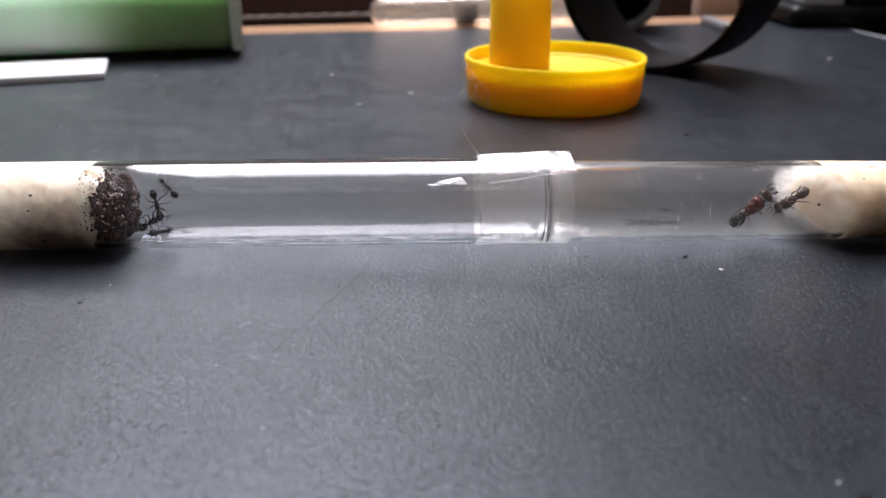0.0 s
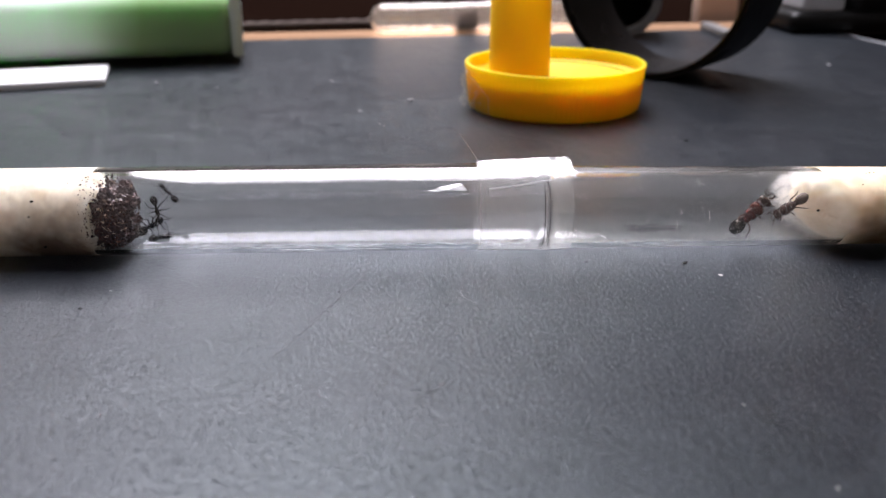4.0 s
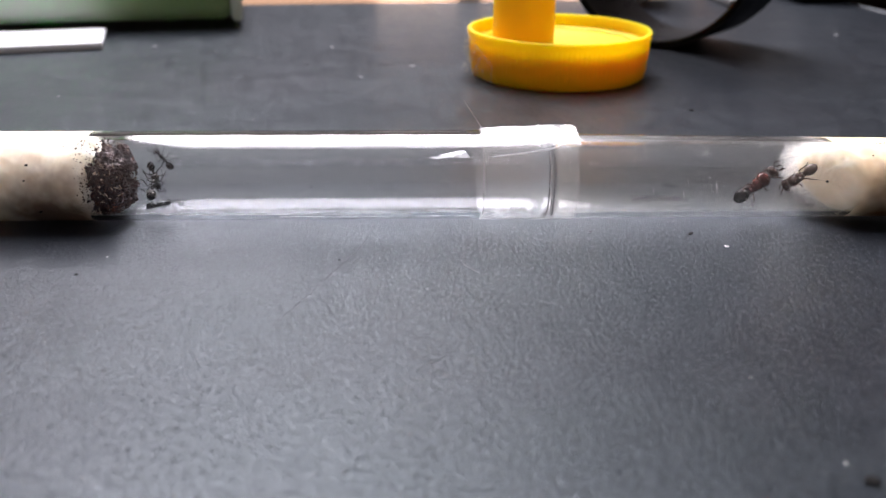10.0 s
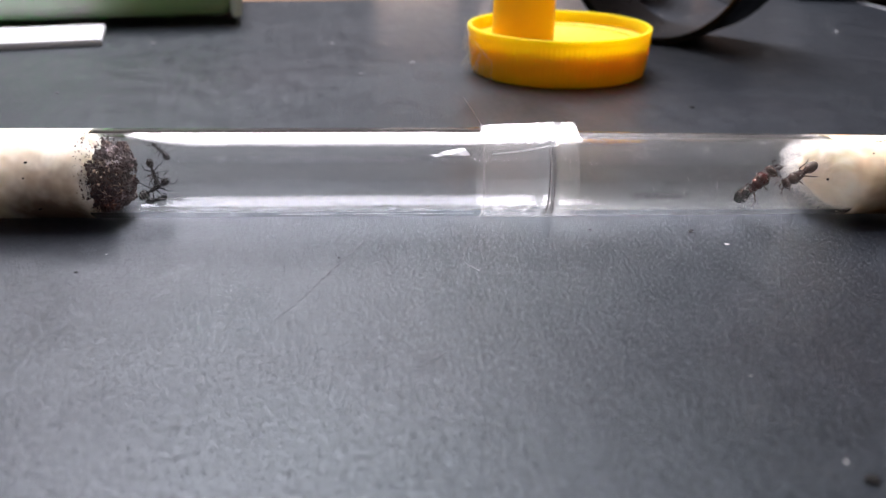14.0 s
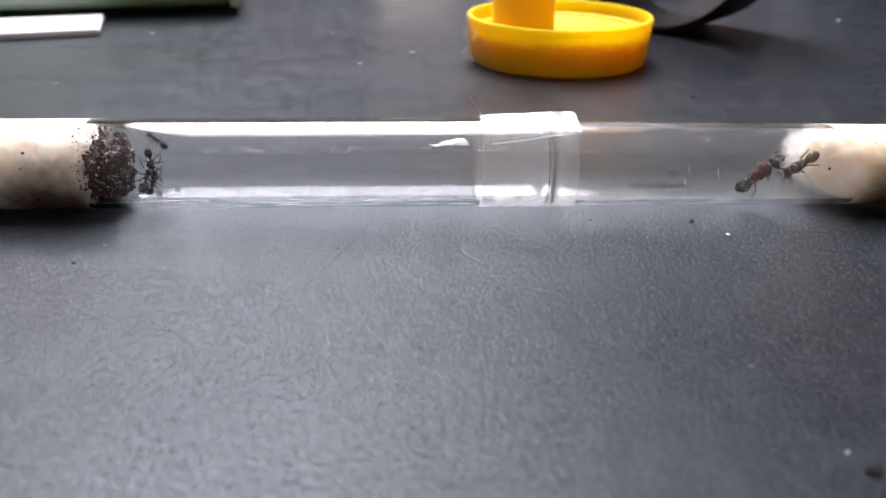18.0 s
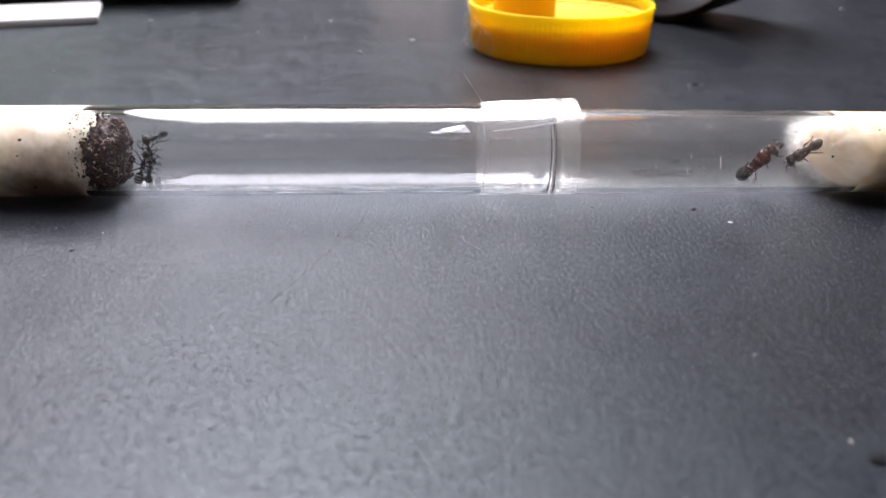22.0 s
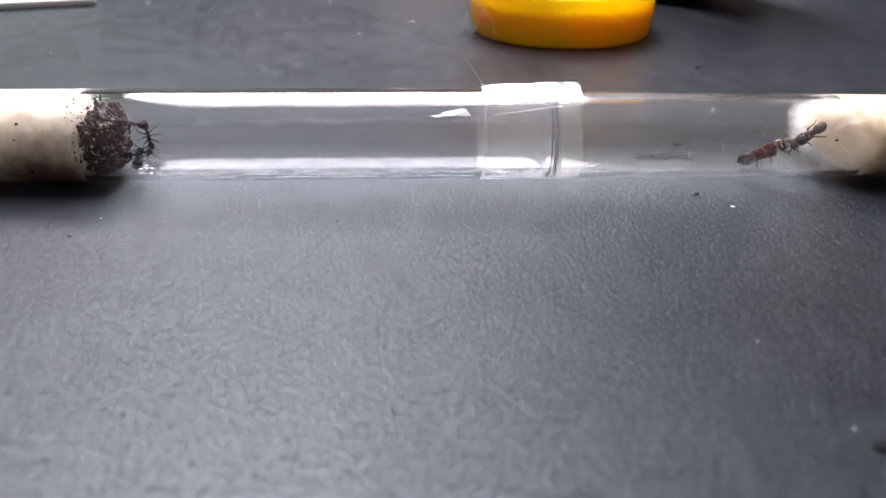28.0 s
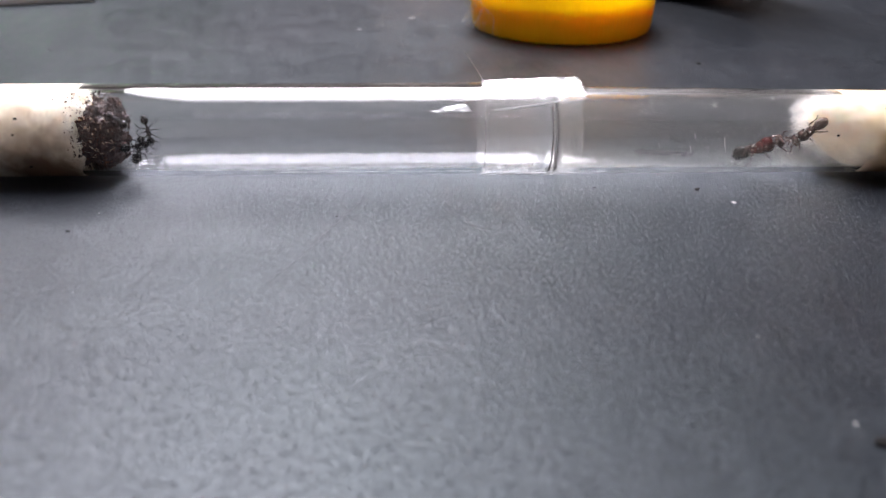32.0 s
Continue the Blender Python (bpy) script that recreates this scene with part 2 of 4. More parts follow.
# The grey and the milky film are additions for tube haze and shadow.
M_DIM_FILM = haze_film("tube_dimming_film", 0.022, (0.36, 0.36, 0.39))
M_FILM = haze_film("clear_film", 0.05, (0.85, 0.78, 0.66))
M_DIM_FILM_MILKY = haze_film("milky_dimming_film", 0.022, (0.42, 0.42, 0.39))
M_DARK_PATCH = haze_film("dark_see_through_patch", 0.11, (0.04, 0.04, 0.045))
M_COTTON = cotton_material("white_cotton", (0.70, 0.62, 0.49), (0.83, 0.78, 0.66), (0.20, 0.13, 0.088), (-0.0690, -0.0050, -0.0066), 0.0105)
M_COTTON_WET = cotton_material("damp_cream_cotton", (0.76, 0.63, 0.43), (0.88, 0.79, 0.62), (0.30, 0.17, 0.065), (0.0845, -0.0045, -0.0066), 0.0125)


def debris_material():
    """Husks and soil: each crumb has its own shade, from black to reddish brown."""
    n = Nodes("dark_brown_debris")
    shade = n.ramp(n.isle(), (0.0, (0.003, 0.0012, 0.001)), (0.5, (0.036, 0.0115, 0.006)), (0.85, (0.10, 0.034, 0.017)), (1.0, (0.20, 0.078, 0.04)))
    n.set(Base_Color=n.mixed(n.ramp(n.noise(420, 4, 0.6), (0.36, 1.0), (0.60, 0.0)), shade, (0.014, 0.0045, 0.003)), Roughness=0.5)
    n.bsdf.inputs["Specular IOR Level"].default_value = 0.12
    return n.mat


M_DEBRIS = debris_material()
M_DEBRIS_CORE = chitin("dark_soil", (0.012, 0.004, 0.0025), (0.045, 0.014, 0.009), 0.6)
# Flakes and straws, lightened so the heap shows bright glints.
M_FLAKE = chitin("tan_seed_flake_glint", (0.3, 0.17, 0.10), (0.75, 0.62, 0.5), 0.15)
M_ANT = chitin("black_ant_chitin", (0.006, 0.005, 0.005), (0.016, 0.012, 0.011))
M_ANT_STRIPE = chitin("pale_segment_band", (0.17, 0.15, 0.125), (0.28, 0.25, 0.21), 0.3)
M_ANT_RED = chitin("red_ant_chitin", (0.026, 0.003, 0.0026), (0.060, 0.008, 0.006), 0.18)
M_ANT_PALE = chitin("pale_brown_ant_chitin", (0.07, 0.048, 0.038), (0.15, 0.11, 0.09), 0.22)
M_ANT_BROWN = chitin("brown_ant_chitin", (0.028, 0.014, 0.010), (0.075, 0.042, 0.034))
# Pale colour for the film's cut edge and its painted glints.
M_HEM_GLINT = plastic("pale_hem_and_glint", (0.62, 0.52, 0.38), (0.80, 0.72, 0.58), 0.3, 500)
M_DUST = plastic("pale_dust", (0.5, 0.48, 0.45), (0.7, 0.68, 0.65), 0.8, 500)
M_MOTE = plastic("grey_dust", (0.24, 0.24, 0.25), (0.40, 0.40, 0.41), 0.8, 500)
M_DARK_SPECK = plastic("dark_grit", (0.006, 0.006, 0.006), (0.02, 0.018, 0.016), 0.8, 500, spec=0.1)
M_SCUFF = plastic("pale_scuff", (0.10, 0.11, 0.12), (0.2, 0.21, 0.22), 0.35, 500)
M_HAIR = plastic("dark_fibre", (0.01, 0.009, 0.009), (0.02, 0.018, 0.016), 0.5, 500)
M_RIM_LINE = plastic("brown_rim_line", (0.03, 0.018, 0.016), (0.10, 0.065, 0.06), 0.6, 500)
M_WOOD = wood_material("warm_wood", (0.26, 0.15, 0.085), (0.38, 0.24, 0.15))
M_PEACH = wood_material("pale_peach_wood", (0.66, 0.46, 0.34), (0.78, 0.58, 0.45))
M_DARKWOOD = wood_material("dark_brown_wood", (0.005, 0.0025, 0.002), (0.012, 0.006, 0.004))
M_CABLE = plastic("grey_brown_hose", (0.10, 0.075, 0.065), (0.16, 0.125, 0.11), 0.7, 300, spec=0.1)
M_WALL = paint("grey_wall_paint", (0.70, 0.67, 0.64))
# Unseen walls; the dark tone keeps tube reflections and fill low.
M_UNSEEN_DARK_WALL = paint("unseen_dark_wall", (0.20, 0.175, 0.155))
M_CEIL = paint("white_ceiling_paint", (0.75, 0.75, 0.74))
M_FLOOR = wood_material("room_floor_wood", (0.12, 0.07, 0.04), (0.2, 0.12, 0.07))
M_FRAME = paint("white_window_frame", (0.75, 0.75, 0.74), 0.5)


# ---- mesh helpers ----
def finish(bm, name, material, smooth=True):
    me = bpy.data.meshes.new(name)
    bmesh.ops.recalc_face_normals(bm, faces=bm.faces)
    bm.to_mesh(me)
    bm.free()
    for p in me.polygons:
        p.use_smooth = smooth
    if smooth:
        me.set_sharp_from_angle(angle=radians(38))
    me.materials.append(material)
    return me


def thing(name, label, category, m=None, group="", kind=""):
    ob = new(name)
    ob.empty_display_size = 0.005
    if m is not None:
        ob.matrix_basis = m
    return tagged(ob, label, category, group, kind)


def part(name, bm, material, parent, label="", m=None, smooth=True):
    ob = new(name, finish(bm, name, material, smooth))
    ob.parent = parent
    if m is not None:
        ob.matrix_basis = m
    return tagged(ob, label)


def solo(name, bm, material, label, category, m=None, group="", kind="", smooth=True):
    ob = new(name, finish(bm, name, material, smooth))
    if m is not None:
        ob.matrix_basis = m
    return tagged(ob, label, category, group, kind)


def lathe(profile, seg=64, axis="z", rib=None, caps=True):
    """Turn (radius, height) pairs into a body; a closed profile gives a wall with thickness."""
    bm = bmesh.new()
    rings = []
    for i, (r, h) in enumerate(profile):
        ring = []
        for k in range(seg):
            a = 2 * math.pi * k / seg
            rr = r * (1 + (rib(i, k) if rib else 0))
            p = (rr * math.cos(a), rr * math.sin(a), h) if axis == "z" else (h, rr * math.cos(a), rr * math.sin(a))
            ring.append(bm.verts.new(p))
        rings.append(ring)
    for a, b in zip(rings, rings[1:]):
        for k in range(seg):
            bm.faces.new((a[k], a[(k + 1) % seg], b[(k + 1) % seg], b[k]))
    for ring, (r, h) in ((rings[0], profile[0]), (rings[-1], profile[-1])):
        if caps and profile[0] != profile[-1]:
            bm.faces.new(ring)
    if profile[0] == profile[-1]:
        bmesh.ops.remove_doubles(bm, verts=bm.verts, dist=1e-7)
    return bm


def block(x0, x1, y0, y1, z0, z1, bevel=0.0, seg=2):
    bm = bmesh.new()
    bmesh.ops.create_cube(bm, size=1)
    for v in bm.verts:
        v.co = ((x0, x1)[v.co.x > 0], (y0, y1)[v.co.y > 0], (z0, z1)[v.co.z > 0])
    if bevel:
        bmesh.ops.bevel(bm, geom=bm.edges[:], offset=bevel, segments=seg, affect="EDGES", profile=0.5)
    return bm


def strand(points, radii, seg=6, bm=None):
    """A round strand through points, with a radius at each."""
    bm = bm or bmesh.new()
    pts = [Vector(p) for p in points]
    rings = []
    for i, p in enumerate(pts):
        d = (pts[min(i + 1, len(pts) - 1)] - pts[max(i - 1, 0)]).normalized()
        u = d.orthogonal().normalized() if i == 0 else (u - d * u.dot(d)).normalized()
        w = d.cross(u)
        r = radii[i] if isinstance(radii, (list, tuple)) else radii
        rings.append([bm.verts.new(p + (u * math.cos(2 * math.pi * k / seg) + w * math.sin(2 * math.pi * k / seg)) * r) for k in range(seg)])
    for a, b in zip(rings, rings[1:]):
        for k in range(seg):
            bm.faces.new((a[k], a[(k + 1) % seg], b[(k + 1) % seg], b[k]))
    bm.faces.new(rings[0])
    bm.faces.new(rings[-1])
    return bm


ICO = {}


def ico(sub):
    """Points and triangles of a unit sphere, made once for each fineness."""
    if sub not in ICO:
        bm = bmesh.new()
        bmesh.ops.create_icosphere(bm, subdivisions=sub, radius=1)
        bm.verts.index_update()
        ICO[sub] = ([v.co.copy() for v in bm.verts], [tuple(v.index for v in f.verts) for f in bm.faces])
        bm.free()
    return ICO[sub]


def ball(cx, cy, cz, rx, ry, rz, sub=2, rough=0.0, freq=900.0, bm=None, turn=None):
    bm = bm or bmesh.new()
    points, faces = ico(sub)
    middle = Vector((cx, cy, cz))
    made = []
    for c in points:
        p = Vector((c.x * rx, c.y * ry, c.z * rz))
        if rough:
            p = p * (1 + rough * noise.noise(p * freq + middle * 300))
        made.append(bm.verts.new((turn @ p if turn else p) + middle))
    for f in faces:
        bm.faces.new([made[k] for k in f])
    return bm


# ---- structure ----
TURN = 9.2
CORNER = Vector((0.1917, 0.3094, 0))
desk = pose(CORNER.x, CORNER.y, 0, 0, 0, TURN)
solo("desk_top", block(-1.15, 0, -0.8, 0, -0.02, 0, 0.0012), M_TABLE, "black finely grained desk top with scuffs and dust", "desk", desk, kind="structure")
solo("desk_edge_strip", block(0.0005, 0.004, -0.8, 0.004, -0.02, -0.0006, 0.0008), M_SILVER, "thin pale strip along the desk edge", "trim", desk, kind="structure")
solo("rear_desk", block(-1.6, 0.9, 0.0286, 0.8, -0.03, -0.004, 0.001), M_DARKWOOD, "dark brown wooden surface behind the desk top", "desk", desk, kind="structure")
solo("side_desk", block(0.0046, 0.9, -0.9, 0.0284, -0.03, -0.006, 0.001), M_DARKWOOD, "dark brown wooden surface beside the desk top", "desk", desk, kind="structure")
solo("wooden_ledge", block(-0.6, 0.0045, 0.0046, 0.028, -0.02, -0.0005, 0.001), M_WOOD, "narrow warm brown wooden ledge behind the desk top", "ledge", desk, kind="structure")
RX0, RX1, RY0, RY1, RZ0, RZ1 = -1.9, 1.9, -1.8, 1.30, -0.75, 1.862


def wall(name, *dims, at=None, mat=None):
    return solo(name, block(*dims), mat or M_WALL, "plain unseen room wall", "wall", at, kind="structure", smooth=False)


# Side and back walls lie out of view, darkened to limit bounced light.
wall("wall_south", RX0, RX1, RY0 - 0.1, RY0, RZ0, RZ1, mat=M_UNSEEN_DARK_WALL)
wall("wall_east", RX1, RX1 + 0.1, RY0, RY1, RZ0, RZ1, mat=M_UNSEEN_DARK_WALL)
wall("wall_west", RX0 - 0.1, RX0, RY0, RY1, RZ0, RZ1, mat=M_UNSEEN_DARK_WALL)
wall("wall_north", RX0, RX1, RY1, RY1 + 0.12, RZ0, 0.45)
solo("cabinet_front", block(-1.5, 1.5, 0.86, 0.9, RZ0, 0.10, 0.004), M_DARKWOOD, "dark brown cabinet front behind the desks", "cabinet", kind="structure", smooth=False)
wall("roof_slope_left", RX0, WIN_X0, 0, SLOPE, -0.12, 0, at=ROOF)
wall("roof_slope_right", WIN_X1, RX1, 0, SLOPE, -0.12, 0, at=ROOF)
wall("roof_slope_low", WIN_X0, WIN_X1, 0, SILL - 0.04, -0.12, 0, at=ROOF)
solo("window_1", block(WIN_X0, WIN_X1, SILL - 0.04, SILL, -0.06, 0.005), M_FRAME, "white roof window frame", "window", ROOF, kind="structure", smooth=False)
solo("window_frame_top", block(WIN_X0, WIN_X1, SLOPE - 0.045, SLOPE, -0.06, 0.005), M_FRAME, "white roof window frame", "window", ROOF, kind="structure", smooth=False)
solo("floor", block(RX0, RX1, RY0, RY1, RZ0 - 0.1, RZ0), M_FLOOR, "brown wooden room floor", "floor", kind="structure", smooth=False)
solo("ceiling", block(RX0, RX1, RY0, 0.152, RZ1, RZ1 + 0.1), M_CEIL, "plain white ceiling", "ceiling", kind="structure", smooth=False)


# ---- the two joined test tubes ----
YAW, YAW_RIGHT = 2.316, 1.009
AXIS_Y, AXIS_Y_RIGHT = 0.00121, 0.00146
R1, R2 = 0.00808, 0.00774


def along(x, dz=0.0):
    """A pose on the tubes' common line at the place x, lying along it."""
    return pose(x, AXIS_Y + math.tan(radians(YAW)) * x, dz, 0, 0, YAW)


def along_right():
    """The line of the second tube, which kinks a little at the joint."""
    return pose(0, AXIS_Y_RIGHT, R2, 0, 0, YAW_RIGHT)


def tube_profile(x0, x1, ra, rb, wall_t, closed_left):
    """Outer wall, rounded closed end, inner wall of a test tube lying along x."""
    out = []
    n = 8
    if closed_left:
        for i in range(n):
            a = math.pi / 2 * i / n
            out.append((max(ra * math.sin(a), 1e-5), x0 + ra * (1 - math.cos(a))))
        steps = [0, 0.01] + [k / 24 for k in range(1, 24)] + [0.99, 1]
        run = [(ra + (rb - ra) * u, x0 + ra + (x1 - 0.0004 - x0 - ra) * u) for u in steps]
        out += run + [(rb - 0.0003, x1), (rb - wall_t + 0.0002, x1)] + [(r - wall_t, h) for r, h in reversed(run)]
        for i in range(n - 1, -1, -1):
            a = math.pi / 2 * i / n
            out.append((max((ra - wall_t) * math.sin(a), 1e-5), x0 + ra - (ra - wall_t) * math.cos(a)))
        return out
    return [(r, -h) for r, h in tube_profile(-x1, -x0, rb, ra, wall_t, True)]


left_tube = thing("test_tube", "clear plastic test tube lying on the desk, joined to another", "test tube", along(0, R1), "joined test tubes")
lt = part("tube_wall", lathe(tube_profile(-0.128, 0.0182, R1, R1, 0.0009, True), 96, "x"), M_TUBE, left_tube, "clear glossy tube wall")
right_tube = thing("test_tube", "hazy scuffed plastic test tube lying on the desk", "test tube", along_right(), "joined test tubes")
rt = part("tube_wall", lathe(tube_profile(0.0187, 0.138, R2, 0.0069, 0.0009, False), 96, "x"), M_HAZY, right_tube, "milky scuffed tube wall")
# Films added inside the walls, which cast no shadow of their own.
part("added_film", lathe([(R1 - 0.0015, x) for x in (-0.0555, -0.05, -0.03, -0.01, 0.0, 0.0172)], 72, "x", caps=False), M_DIM_FILM, left_tube, "added grey film that dims light through the tube")
part("added_film", lathe([(R2 - 0.0012 - 0.0004 * k / 6, 0.019 + 0.0085 * k) for k in range(7)], 72, "x", caps=False), M_DIM_FILM_MILKY, right_tube, "added milky film for the plastic's haze and shadow")
for o in (lt, rt):
    o.visible_shadow = False
rng = random.Random(63)
# Broken dark lines mark the two tube rims at the joint.
for tube, r, x in ((left_tube, R1, 0.0180), (right_tube, R2, 0.0191)):
    th = 42
    while th < 146:
        step = rng.uniform(5, 17)
        arc = [th + step * k / 5 for k in range(6)]
        part("rim_line", strand([(x + rng.uniform(-0.00002, 0.00002), -math.sin(radians(q)) * (r + 0.00002), math.cos(radians(q)) * (r + 0.00002)) for q in arc], [rng.uniform(0.00004, 0.00012) for q in arc], 5), M_RIM_LINE, tube, "thin broken dark line along the rim")
        th += step * rng.uniform(1.0, 1.25)

rng = random.Random(77)
for th, x0, x1 in ((104, -0.050, -0.012), (109, -0.044, 0.005), (117, -0.052, -0.020), (122, -0.035, 0.004), (131, -0.050, -0.006), (138, -0.030, 0.005), (47, -0.048, -0.022), (52, -0.03, -0.008), (33, -0.054, -0.045)):
    n = 14
    part("wall_scratch", strand([(lambda x: (x, -math.sin(radians(th)) * (R1 + 0.00001), math.cos(radians(th)) * (R1 + 0.00001)))(x0 + (x1 - x0) * k / n) for k in range(n + 1)], [rng.uniform(0.000008, 0.000026) for k in range(n + 1)], 4), M_DUST, left_tube, "fine pale line along the wall")
for tube, r, x0, x1, count in ((left_tube, R1, -0.054, 0.005, 150), (right_tube, R2, 0.0235, 0.068, 420)):
    motes = bmesh.new()
    for _ in range(count):
        x, th, q = rng.uniform(x0, x1), rng.uniform(15, 125), rng.uniform(0.00002, 0.00006)
        rr = r - 0.0006 * max(0, (x - 0.0235) / 0.11) if tube == right_tube else r
        ball(x, -math.sin(radians(th)) * rr, math.cos(radians(th)) * rr, q * rng.uniform(1, 3), q, q, 1, 0.3, 6000, motes)
    tagged(part("wall_dust", motes, M_DUST, tube, "tiny pale specks on the wall"), kind="stuff")

# sticky tape round the joint: a closed sleeve with wrinkles and a lifted flap
tape = thing("sticky_tape", "clear sticky tape wrapped round the joint of the tubes", "tape", along(0, R1))


def sleeve(x0, x1, r0, thick, seed):
    bm = bmesh.new()
    n, m = 96, 26
    grid = []
    for side in (0, 1):
        rows = []
        for i in range(m + 1):
            x = x0 + (x1 - x0) * i / m
            row = []
            for k in range(n):
                a = 2 * math.pi * k / n
                q = Vector((x * 260, math.cos(a) * 2.2 + seed, math.sin(a) * 2.2))
                wr = 0.00020 * max(0, noise.noise(q)) + 0.00010 * noise.noise(q * 3.1)
                edge = 0.0003 * noise.noise(Vector((a * 2, seed, i > m / 2))) if i in (0, m) else 0
                r = r0 + side * thick + max(wr, 0)
                row.append(bm.verts.new((x + edge, r * math.cos(a), r * math.sin(a))))
            rows.append(row)
        grid.append(rows)
    for rows in grid:
        for a, b in zip(rows, rows[1:]):
            for k in range(n):
                bm.faces.new((a[k], a[(k + 1) % n], b[(k + 1) % n], b[k]))
    for i in (0, m):
        a, b = grid[0][i], grid[1][i]
        for k in range(n):
            bm.faces.new((a[k], a[(k + 1) % n], b[(k + 1) % n], b[k]))
    return bm


sl = part("tape_sleeve", sleeve(0.0062, 0.0229, R1 + 0.00006, 0.00009, 3.0), M_TAPE, tape, "wrinkled clear wrap")


def sheet(corners, thick, nx=16, ny=6, wave=0.0003, seed=1.0):
    """A thin wavy sheet between four corners, with thickness."""
    a, b, c, d = (Vector(p) for p in corners)
    up = (b - a).cross(d - a).normalized()
    bm = bmesh.new()
    lay = []
    for s in (0, 1):
        g = []
        for j in range(ny + 1):
            row = []
            for i in range(nx + 1):
                u, v = i / nx, j / ny
                p = (a * (1 - u) + b * u) * (1 - v) + (d * (1 - u) + c * u) * v
                p = p + up * (wave * (noise.noise(p * 400 + Vector((seed, 0, 0))) + 0.5 * noise.noise(p * 1100)) + s * thick)
                row.append(bm.verts.new(p))
            g.append(row)
        lay.append(g)
    for g in lay:
        for j in range(ny):
            for i in range(nx):
                bm.faces.new((g[j][i], g[j][i + 1], g[j + 1][i + 1], g[j + 1][i]))
    rim = [(0, i) for i in range(nx)] + [(j, nx) for j in range(ny)] + [(ny, nx - i) for i in range(nx)] + [(ny - j, 0) for j in range(ny)]
    for (j, i), (j2, i2) in zip(rim, rim[1:] + rim[:1]):
        bm.faces.new((lay[0][j][i], lay[0][j2][i2], lay[1][j2][i2], lay[1][j][i]))
    return bm


def rod_on(theta):
    """Direction on the tube's round at an angle from the top towards the viewer."""
    return Vector((0, -math.sin(radians(theta)), math.cos(radians(theta))))


def on_tube(x, theta, r):
    d = rod_on(theta) * r
    return (x, d.y, d.z)


flap = part("tape_flap", sheet([on_tube(0.0062, -8, R1 + 0.0005), on_tube(0.0234, -10, R1 + 0.0010), on_tube(0.0236, 37, R1 + 0.0011), on_tube(0.0066, 29, R1 + 0.0004)], 0.00012, 44, 18, 0.00035), M_FLAP, tape, "lifted bright flap of tape")
part("tape_crease", strand([on_tube(0.0080, 50, R1 + 0.0003), on_tube(0.0130, 46, R1 + 0.0003), on_tube(0.0190, 40, R1 + 0.0006)], 0.00012, 6), M_WHITE, tape, "pale folded edge")
rng = random.Random(31)
for x, th, dx, dth in ((0.0222, -6, 0.0010, 3), (0.0214, -3, 0.0012, -3), (0.0229, 2, 0.0004, 6)):
    part("tape_wrinkle", strand([on_tube(x, th, R1 + 0.0011), on_tube(x + dx * 0.5, th + dth * 0.8, R1 + 0.0013), on_tube(x + dx, th + dth, R1 + 0.0011)], [0.00003, 0.00007, 0.00003], 5), M_CABLE, tape, "dark wrinkle in the tape")
# White strands draw the highlights on the tape's crumples.
for i in range(26):
    x, th = rng.uniform(0.0066, 0.0170), rng.gauss(118, 5)
    part("crumple_glint", strand([on_tube(x, th, R1 + 0.00022), on_tube(x + rng.uniform(0.0002, 0.0006), th + rng.uniform(-4, 4), R1 + 0.0003), on_tube(x + rng.uniform(0.0006, 0.0011), th + rng.uniform(-6, 6), R1 + 0.00022)], [0.00002, 0.00006, 0.00002], 4), M_WHITE, tape, "white glint painted on crumpled tape")
for x in (0.00640, 0.00655, 0.0231):
    part("tape_hem", strand([on_tube(x + 0.00006 * math.sin(k * 1.7), 30 + 105 * k / 14, R1 + 0.0003) for k in range(15)], 0.000028, 4), M_DUST, tape, "cut edge of the tape")
for o in (sl, flap):
    o.visible_shadow = False
# White sheet stands in for the window mirrored on the inner wall.
solo("reflection_patch", sheet([on_tube(-0.0030, 45, R1 - 0.0016), on_tube(0.0030, 31, R1 - 0.0016), on_tube(0.0042, 42, R1 - 0.0016), on_tube(0.0010, 46, R1 - 0.0016)], 0.0002, 22, 10, 0.0007), M_WHITE, "white patch painted for the window's reflection in the tube", "scrap", along(0, R1))


# cotton plugs
def plug(x0, x1, r, seed, dome=0.0022, lean=0.0):
    bm = bmesh.new()
    n, m = 120, 80
    rings = []
    for i in range(m + 1):
        u = i / m
        row = []
        for k in range(n):
            a = 2 * math.pi * k / n
            cap = min(1.0, min(u, 1 - u) * (x1 - x0) / dome)
            rr = r * (0.25 + 0.75 * math.sqrt(max(0, 1 - (1 - cap) ** 2)))
            q = Vector((u * 9 + seed, math.cos(a) * 2, math.sin(a) * 2))
            rr *= 1 - 0.045 * abs(noise.noise(q)) - 0.02 * abs(noise.noise(q * 3))
            x = x0 + (x1 - x0) * u + 0.0007 * noise.noise(q * 1.4 + Vector((5, 0, 0)))
            x -= lean * (math.cos(a) + 0.5 * math.sin(a)) * (1 - u) ** 3 * rr / r
            row.append(bm.verts.new((x, rr * math.cos(a), rr * math.sin(a))))
        rings.append(row)
    for a, b in zip(rings, rings[1:]):
        for k in range(n):
            bm.faces.new((a[k], a[(k + 1) % n], b[(k + 1) % n], b[k]))
    bm.faces.new(rings[0])
    bm.faces.new(rings[-1])
    return bm


